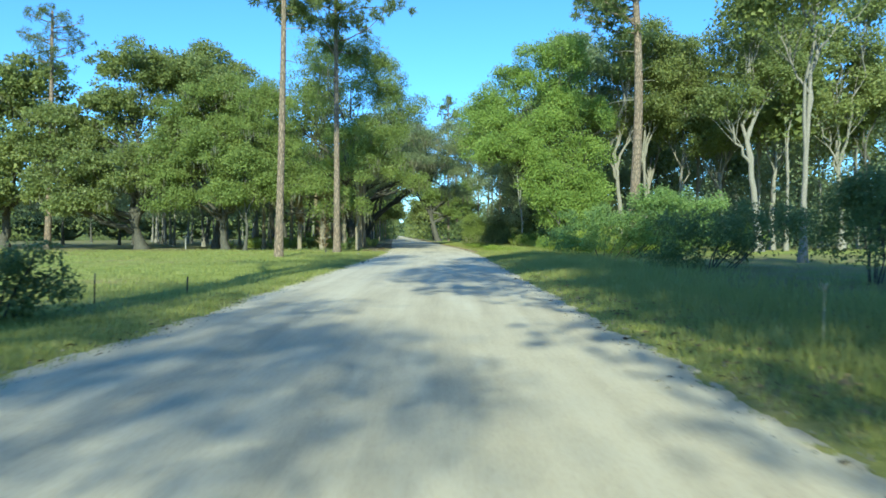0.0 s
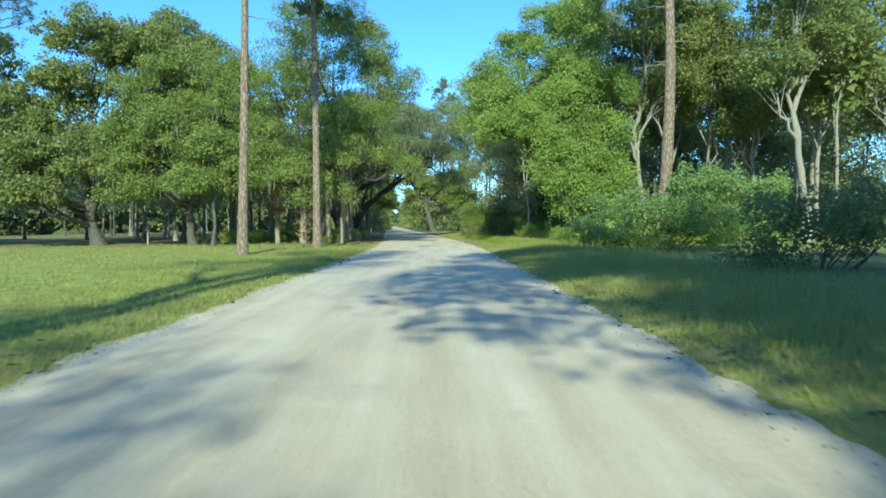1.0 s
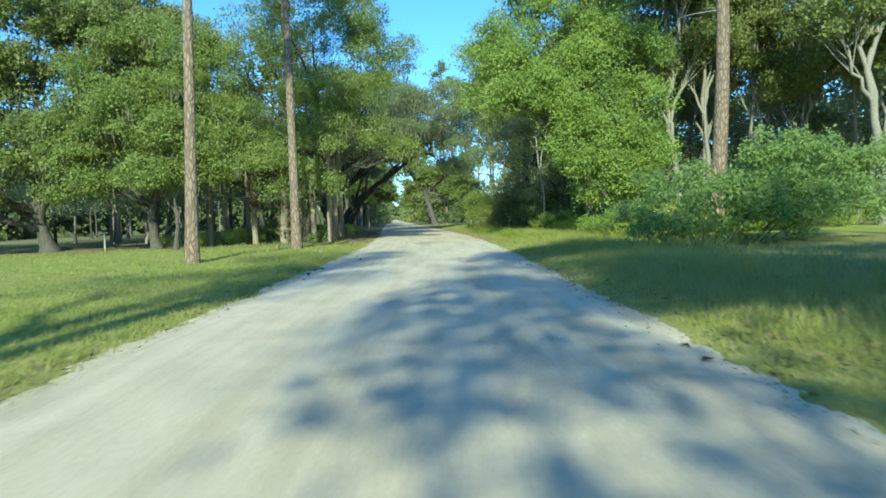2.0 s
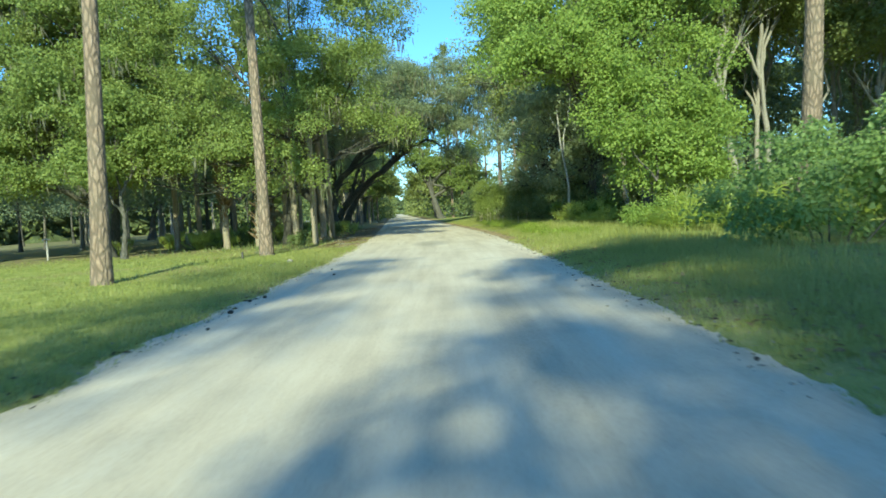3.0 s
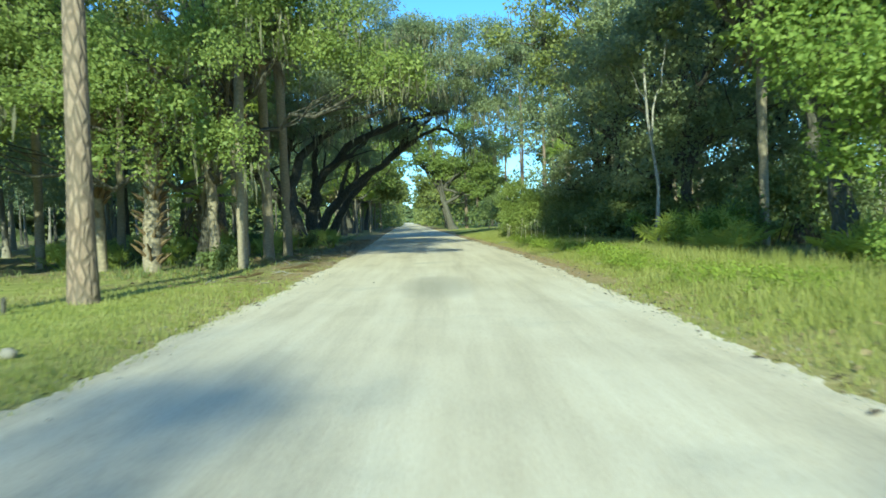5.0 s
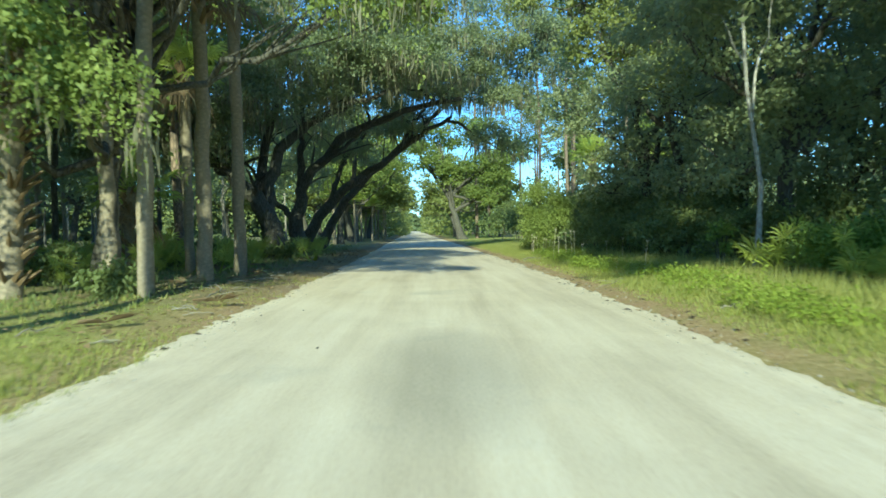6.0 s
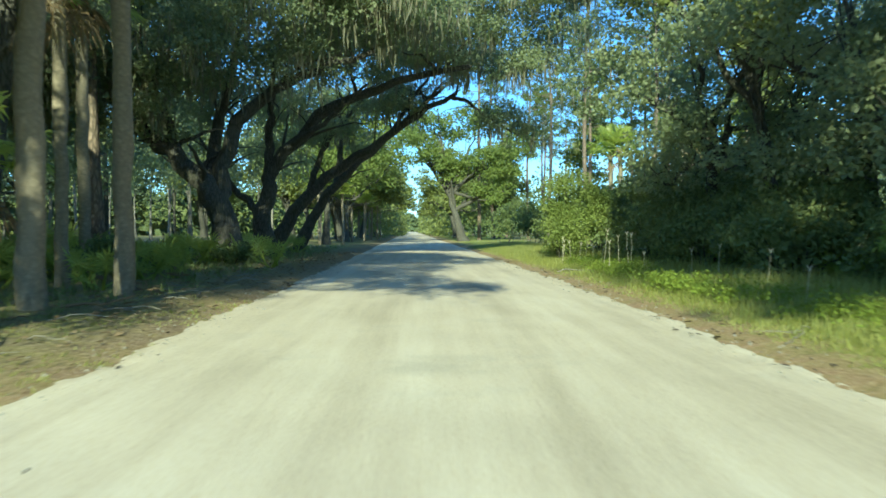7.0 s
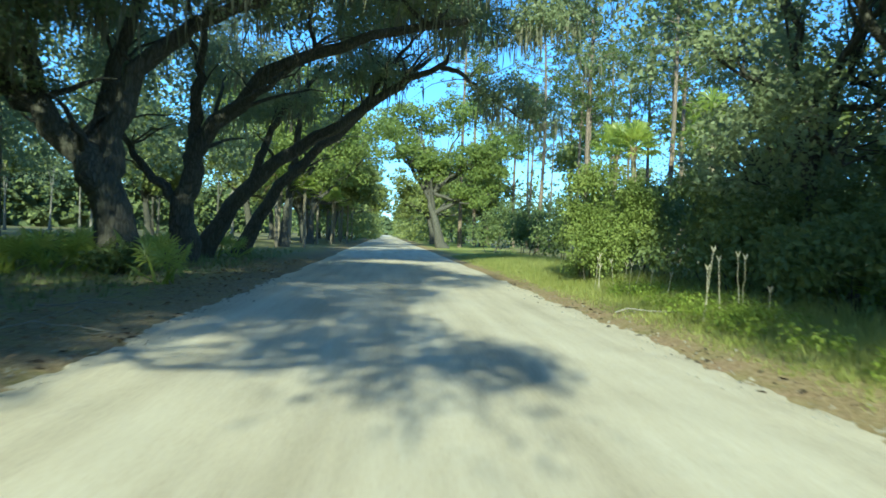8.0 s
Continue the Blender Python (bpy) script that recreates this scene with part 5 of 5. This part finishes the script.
for x, y, k, turn in [(8.5, 69.0, 1.0, 20), (9.3, 70.6, 1.2, 140), (8.6, 54.2, 1.3, 10), (9.8, 52.8, 1.5, 70), (10.4, 55.2, 1.6, 130), (11.6, 53.6, 1.55, 200), (12.4, 56.0, 1.7, 260), (13.4, 53.2, 1.5, 320), (9.2, 56.6, 1.4, 40), (11.2, 51.4, 1.35, 100), (14.6, 55.6, 1.6, 160), (8.7, 71.2, 1.2, 60), (-13.3, 82.4, 1.3, 30), (-14.2, 83.6, 1.5, 150), (-13.7, 85.0, 1.25, 250), (-15.7, 88.4, 1.5, 90), (-16.6, 90.2, 1.6, 200), (-14.6, 87.2, 1.3, 310), (-10.8, 86.0, 1.0, 20), (9.5, 72.4, 1.4, 220), (8.0, 70.0, 1.1, 120)]:
    copy_thing(pal[0], pose(*on(x, y), 0, 0, turn) @ Matrix.Scale(k, 4))


# ---- grass ----
def grass(name, label, seed, count, place, height, width, mat=M_GRASS):
    rng = np.random.default_rng(seed)
    x, y, h = place(rng, count)
    base = np.stack([x, y, ground_z(x, y) - 0.02], -1)
    per = 4
    base = np.repeat(base, per, axis=0)
    base[:, :2] += rng.normal(size=(len(base), 2)) * 0.05
    hh = np.repeat(h, per) * rng.uniform(0.5, 1.2, len(base)) * height
    lean = rng.normal(size=(len(base), 3)) * [0.45, 0.45, 0]
    g = Geo()
    tip = base + (lean + [0, 0, 1.0]) * hh[:, None]
    side = unit(np.cross(lean + rng.normal(size=lean.shape) * 0.3, [0, 0, 1.0])) * width
    v = np.stack([base - side, base + side, tip], 1)
    g.add(v.reshape(-1, 3), None, np.arange(len(base) * 3).reshape(-1, 3))
    return tagged(new(name, g.mesh(name, mat)), label, "grass", kind="stuff")


def left_verge(rng, n):
    y = rng.uniform(1, 78, n)
    d = np.where(rng.random(n) < 0.16, rng.uniform(-0.3, 0.5, n), 0.1 + rng.gamma(1.6, 1.8, n))
    thin = (y < 64) | (rng.random(n) < 0.28 + 0.3 * np.sin(y * 1.1 + d * 2.0))
    y, d = y[thin], d[thin]
    return road_x(y) - HALF - d, y, rng.uniform(0.5, 1.0, len(y)) * np.where(y > 63, 0.55, 1.0)


def right_verge(rng, n):
    y = rng.uniform(1, 125, n)
    d = np.where(rng.random(n) < 0.12, rng.uniform(-0.35, 0.4, n), rng.gamma(2.0, 1.1, n))
    return road_x(y) + HALF + np.where(y > 60, 0.8, 0.2) + d, y, np.clip(0.35 + d * 0.35, 0.25, 1.4)


def field(rng, n):
    return -rng.uniform(7, 60, n), rng.uniform(8, 70, n), rng.uniform(0.5, 1.0, n)


def wood_floor(rng, n):
    y = rng.uniform(66, 120, n)
    left = rng.random(n) < 0.6
    d = np.where(left, -(2.0 + rng.gamma(1.6, 3.0, n)), 4.2 + rng.gamma(1.6, 2.5, n))
    return road_x(y) + np.sign(d) * HALF + d, y, rng.uniform(0.4, 1.3, n)


grass("woodland_sprigs", "sparse weeds and seedlings on the shaded wood floor", 204, 3200, wood_floor, 0.28, 0.02, M_SHRUB)
grass("verge_grass", "short green grass on the field side of the road", 201, 26000, left_verge, 0.15, 0.012)
grass("verge_grass", "taller bright grass and weeds along the wooded side of the road", 202, 32000, right_verge, 0.30, 0.012)
grass("field_grass", "sunlit grass of the open field", 203, 15000, field, 0.16, 0.024)


def verge_weeds():
    """Low broad-leaved weeds and ferns in a ragged strip along the wooded verge."""
    rng = np.random.default_rng(207)
    y = rng.uniform(56, 92, 900)
    d = 1.5 + 0.5 * np.sin(y * 0.37) + rng.normal(size=900) * 0.45
    keep = (np.sin(y * 0.9) + np.sin(y * 2.3 + 1) + rng.normal(size=900) * 0.8 > -0.3) & (d > 0.7)
    y, d = y[keep], d[keep]
    x = road_x(y) + HALF + 0.6 + d
    g = Geo()
    leaf_cloud(g, np.stack([x, y, ground_z(x, y) + rng.uniform(0.08, 0.34, len(y))], -1), rng.uniform(0.14, 0.3, len(y)), 30, 0.07, rng, 0.7, make=leaf_quads)
    return tagged(new("verge_weeds", g.mesh("verge_weeds", M_WEED)), "bright low broad-leaved weeds along the sunny verge", "weeds", kind="stuff")


verge_weeds()


# ---- small things on and beside the road ----
def stone_mesh(name, mat, rng):
    """A small rough stone or clod, about one metre across, to be scaled."""
    g, rings = Geo(), 5
    pts = [[0, 0, 0.32]]
    for k in range(1, rings):
        a = math.pi * k / rings
        for j in range(8):
            b = 2 * math.pi * (j + 0.5 * (k % 2)) / 8
            r = 0.5 * rng.uniform(0.75, 1.15)
            pts.append([math.sin(a) * math.cos(b) * r, math.sin(a) * math.sin(b) * r * 0.8, math.cos(a) * 0.34 * rng.uniform(0.8, 1.1)])
    pts.append([0, 0, -0.3])
    tris = [[0, 1 + j, 1 + (j + 1) % 8] for j in range(8)] + [[len(pts) - 1, len(pts) - 9 + (j + 1) % 8, len(pts) - 9 + j] for j in range(8)]
    quads = [[1 + (k - 1) * 8 + j, 1 + k * 8 + j, 1 + k * 8 + (j + 1) % 8, 1 + (k - 1) * 8 + (j + 1) % 8] for k in range(1, rings - 1) for j in range(8)]
    return g.add(pts, quads, tris).mesh(name, mat, True)


def road_z(x, y):
    off = x - float(road_x(y))
    return float(road_height(np.array([[off]]), np.array([[x]]), np.array([[y]]))[0, 0])


rng = np.random.default_rng(31)
clod = stone_mesh("clod", M_CLOD, rng)
for x, y, size in [(-4.05, 41.1, 0.16), (-4.2, 40.5, 0.14), (-4.35, 40.9, 0.09), (-4.1, 38.8, 0.19), (-3.3, 45.6, 0.12), (-3.7, 47.9, 0.10), (-3.9, 36.9, 0.10), (-2.6, 62.2, 0.06), (-4.3, 66.0, 0.06), (-3.7, 66.6, 0.05), (2.3, 39.6, 0.07)]:
    ob = tagged(new("dirt_clod", clod), "dark dry clod lying on the pale road", "clod", "clods on the road")
    ob.matrix_world = pose(x, y, max(road_z(x, y), gz(x, y)) + size * 0.12, 0, 0, float(rng.uniform(0, 360))) @ Matrix.Scale(size * 0.7, 4)


def edge_gravel():
    """Loose pale stones along both ragged edges of the road."""
    rng = np.random.default_rng(41)
    n = 5200
    y = rng.uniform(3, 95, n)
    side = rng.choice([-1.0, 1.0], n)
    off = side * (HALF + rng.normal(size=n) * 0.28)
    x = off + road_x(y)
    z = np.maximum(road_height(off[None], x[None], y[None])[0], ground_z(x, y))
    r = 0.008 + 0.026 * rng.random(n) ** 4
    shape = np.array([[1, 0, 0], [0, 1, 0], [-1, 0, 0], [0, -1, 0], [0, 0, 0.8], [0, 0, -0.8]])
    v = shape[None] * r[:, None, None] * rng.uniform(0.7, 1.3, size=(n, 6, 3)) + np.stack([x, y, z], -1)[:, None]
    f = np.array([[0, 1, 4], [1, 2, 4], [2, 3, 4], [3, 0, 4], [1, 0, 5], [2, 1, 5], [3, 2, 5], [0, 3, 5]])
    g = Geo().add(v.reshape(-1, 3), None, (f[None] + np.arange(n)[:, None, None] * 6).reshape(-1, 3))
    return tagged(new("edge_gravel", g.mesh("edge_gravel", M_STONE)), "loose pale stones along the road's ragged edges", "gravel", kind="stuff")


edge_gravel()


def edge_litter():
    """Dark bark flakes and fallen leaves, strewn in drifts along the road's ragged edges."""
    rng = np.random.default_rng(43)
    n = 2600
    y = rng.uniform(3, 96, n)
    drift = np.sin(y * 0.8) + np.sin(y * 2.7 + 1.0) + rng.normal(size=n) * 0.9
    side = np.where(rng.random(n) < 0.6, 1.0, -1.0)
    off = side * (HALF + 0.12 + rng.normal(size=n) * 0.24 + 0.5 * rng.gamma(1.0, 0.5, n) * (rng.random(n) < 0.4))
    keep = drift > 0.1
    y, off = y[keep], off[keep]
    x = off + road_x(y)
    z = np.maximum(road_height(off[None], x[None], y[None])[0], ground_z(x, y)) + 0.012
    m = len(y)
    a = rng.uniform(0, 2 * np.pi, m)
    L = 0.05 + 0.16 * rng.random(m) ** 3
    d = np.stack([np.cos(a), np.sin(a), rng.normal(size=m) * 0.1], -1)
    g = Geo()
    leaf_quads(g, np.stack([x, y, z], -1), d, np.stack([rng.normal(size=m) * 0.2, rng.normal(size=m) * 0.2, np.ones(m)], -1), L, L * rng.uniform(0.25, 0.6, m))
    return tagged(new("edge_litter", g.mesh("edge_litter", M_FLAKE)), "dark bark flakes and fallen leaves along the road's edges", "litter", kind="stuff")


def verge_litter():
    """Pale and brown dry leaves lying on the shaded verge and under the trees."""
    rng = np.random.default_rng(47)
    n = 5200
    right = rng.random(n) < 0.5
    y = np.where(right, rng.uniform(4, 60, n), rng.uniform(62, 108, n))
    off = np.where(right, HALF + 0.3 + rng.gamma(1.6, 1.3, n), -(HALF + 0.3 + rng.gamma(1.6, 1.5, n)))
    x = off + road_x(y)
    a = rng.uniform(0, 2 * np.pi, n)
    L = 0.06 + 0.12 * rng.random(n) ** 2
    d = np.stack([np.cos(a), np.sin(a), rng.normal(size=n) * 0.15], -1)
    g = Geo()
    leaf_quads(g, np.stack([x, y, ground_z(x, y) + 0.03 + 0.05 * rng.random(n)], -1), d, np.stack([rng.normal(size=n) * 0.35, rng.normal(size=n) * 0.35, np.ones(n)], -1), L, L * rng.uniform(0.4, 0.7, n))
    return tagged(new("verge_litter", g.mesh("verge_litter", M_DEAD)), "dry tan leaves scattered on the verge", "litter", kind="stuff")


edge_litter()
verge_litter()


def stake(at, height, radius, mat, label, seed, name="wooden_stake", category="stake"):
    """A short post with a cut, slightly split top."""
    rng = np.random.default_rng(seed)
    top = thing(name, at, label, category)
    g = Geo()
    tube(g, [[0, 0, -0.15], [0.005, 0, height * 0.4], [0.012, 0.006, height * 0.9], [0.014, 0.008, height]], radius * np.array([1.05, 1.0, 0.96, 0.9]), 9, 0.05, rng)
    part("post", g, mat, top, smooth=True)
    return top


stake(on(-7.3, 15.9), 0.62, 0.016, M_OAK_BARK, "thin dark weathered stake standing in the field grass", 401)
stake(on(-6.2, 18.4), 0.40, 0.02, M_OAK_BARK, "short dark stake leaning in the field grass", 402)
stake(on(-8.9, 57.6), 0.30, 0.05, M_OAK_BARK, "short dark stub of a post in the grass", 403)
marker = stake(on(-23.9, 70.6), 1.25, 0.06, M_WHITE_BARK, "white-painted marker post at the wood's edge", 404, "marker_post", "post")
g = Geo()
tube(g, [[-0.25, 0, 1.2], [0.0, 0.0, 1.24], [0.25, 0, 1.2]], [0.05, 0.06, 0.05], 8)
part("crosspiece", g, M_WHITE_BARK, marker, "short white crosspiece", True)

rock = stone_mesh("rock", M_STONE, np.random.default_rng(51))
for x, y, size in [(-5.9, 52.7, 0.26), (-6.2, 51.6, 0.12), (-6.6, 51.3, 0.09), (4.9, 13.6, 0.09), (6.8, 12.3, 0.12), (3.5, 10.2, 0.07)]:
    ob = tagged(new("limestone_rock", rock), "pale rough limestone lump lying in the verge grass", "rock", "rocks on the verge")
    ob.matrix_world = pose(x, y, gz(x, y) + size * 0.18, 0, 0, x * 70) @ Matrix.Scale(size, 4)


def stick(at, length, radius, turn, seed, label, mat):
    rng = np.random.default_rng(seed)
    top = tagged(new("fallen_stick"), label, "stick", "fallen sticks on the verge")
    top.matrix_world = pose(*at, 0, 0, turn)
    g = Geo()
    tube(g, bend([0, 0, 0.02], [length, 0, 0.05], 0.05, rng, 7), radius * np.linspace(1, 0.4, 7), 6, 0.08, rng)
    part("stem", g, mat, top, smooth=True)
    for k in range(2):
        g = Geo()
        f = np.array([length * rng.uniform(0.3, 0.8), 0, 0.03])
        tube(g, bend(f, f + rng.normal(size=3) * [0.25, 0.25, 0.04] * length + [0, 0, 0.06], 0.05, rng, 5), radius * np.linspace(0.6, 0.2, 5), 5)
        part("twig", g, mat, top, smooth=True)
    return top


for i in range(26):
    left = i % 4 != 3
    y = 62 + (i * 0.9 if left else i * 1.3) + rng.uniform(-0.5, 0.5)
    x = float(road_x(y)) + (-(HALF + 0.7 + rng.gamma(1.5, 0.9)) if left else HALF + 0.4 + rng.gamma(1.5, 0.5))
    stick((x, y, gz(x, y)), rng.uniform(0.5, 1.7), rng.uniform(0.008, 0.02), rng.uniform(0, 360), 300 + i, "weathered pale stick on the leaf litter", M_PALE_BARK)

# dead palm fans on the litter
for i in range(7):
    y = 65 + i * 3.1
    x = float(road_x(y)) - HALF - 1.2 - rng.gamma(1.6, 0.9)
    top = tagged(new("fallen_frond"), "dry tan palm fan fallen on the verge", "frond", "fallen fronds")
    top.matrix_world = pose(x, y, gz(x, y) + 0.05, 0, 0, float(rng.uniform(0, 360)))
    g = Geo()
    fan_leaf(g, [0, 0, 0.03], [1, 0, 0.04], rng.uniform(0.5, 0.9), rng.uniform(0.45, 0.65), np.random.default_rng(340 + i), 12, 0.06)
    me = g.mesh("fan", M_DEAD)
    bm = bmesh.new()
    bm.from_mesh(me)
    bmesh.ops.remove_doubles(bm, verts=bm.verts, dist=0.012)
    bm.to_mesh(me)
    bm.free()
    part("fan", me, M_DEAD, top)

# tall dry weeds by the scrub
WEEDS = [(2.9, 85.1, 1.3), (3.25, 85.9, 0.95), (3.62, 86.2, 1.1), (3.82, 85.8, 1.2), (3.95, 86.0, 1.15), (4.2, 85.4, 0.6), (2.7, 92.5, 1.0), (2.9, 94.0, 0.9), (4.6, 82.0, 0.8), (5.0, 81.2, 0.9), (5.3, 79.0, 0.8), (4.3, 75.0, 0.7), (4.7, 9.4, 0.75),
         (3.1, 91.0, 0.8), (3.3, 91.4, 0.7), (3.0, 92.0, 0.85), (3.5, 90.6, 0.65), (2.8, 93.2, 0.7), (3.4, 92.6, 0.75), (3.7, 89.8, 0.6)]
for i, (x, y, h) in enumerate(WEEDS):
    r = np.random.default_rng(360 + i)
    top = thing("dry_weed", on(x, y), "tall dry pale weed stalk in the verge grass", "weed", "dry weeds")
    lean = r.normal(size=2) * 0.11 * h
    end = np.array([lean[0], lean[1], h])
    g = Geo()
    tube(g, bend([0, 0, -0.05], end, 0.03, r, 7, 0.015), 0.010 * np.linspace(1, 0.55, 7), 5)
    part("stalk", g, M_STRAW, top, smooth=True)
    g = Geo()
    for side in (-1, 1):
        tube(g, [end - [0, 0, 0.02], end + [side * 0.025, 0, 0.05], end + [side * 0.045, 0, 0.09]], [0.008, 0.012, 0.005], 5, 0.2, r)
    part("seed_head", g, M_STRAW, top)

shrub("bright_sapling", on(7.3, 77.4), "small yellow-green sapling at the edge of the shade", 380, [(0, 0, 1.05, 0.35, 0.35, 0.3), (0.1, 0, 0.6, 0.25, 0.25, 0.25)], 14, 26, 0.11, M_BRIGHT, (0.14, 0.24), stems=4)
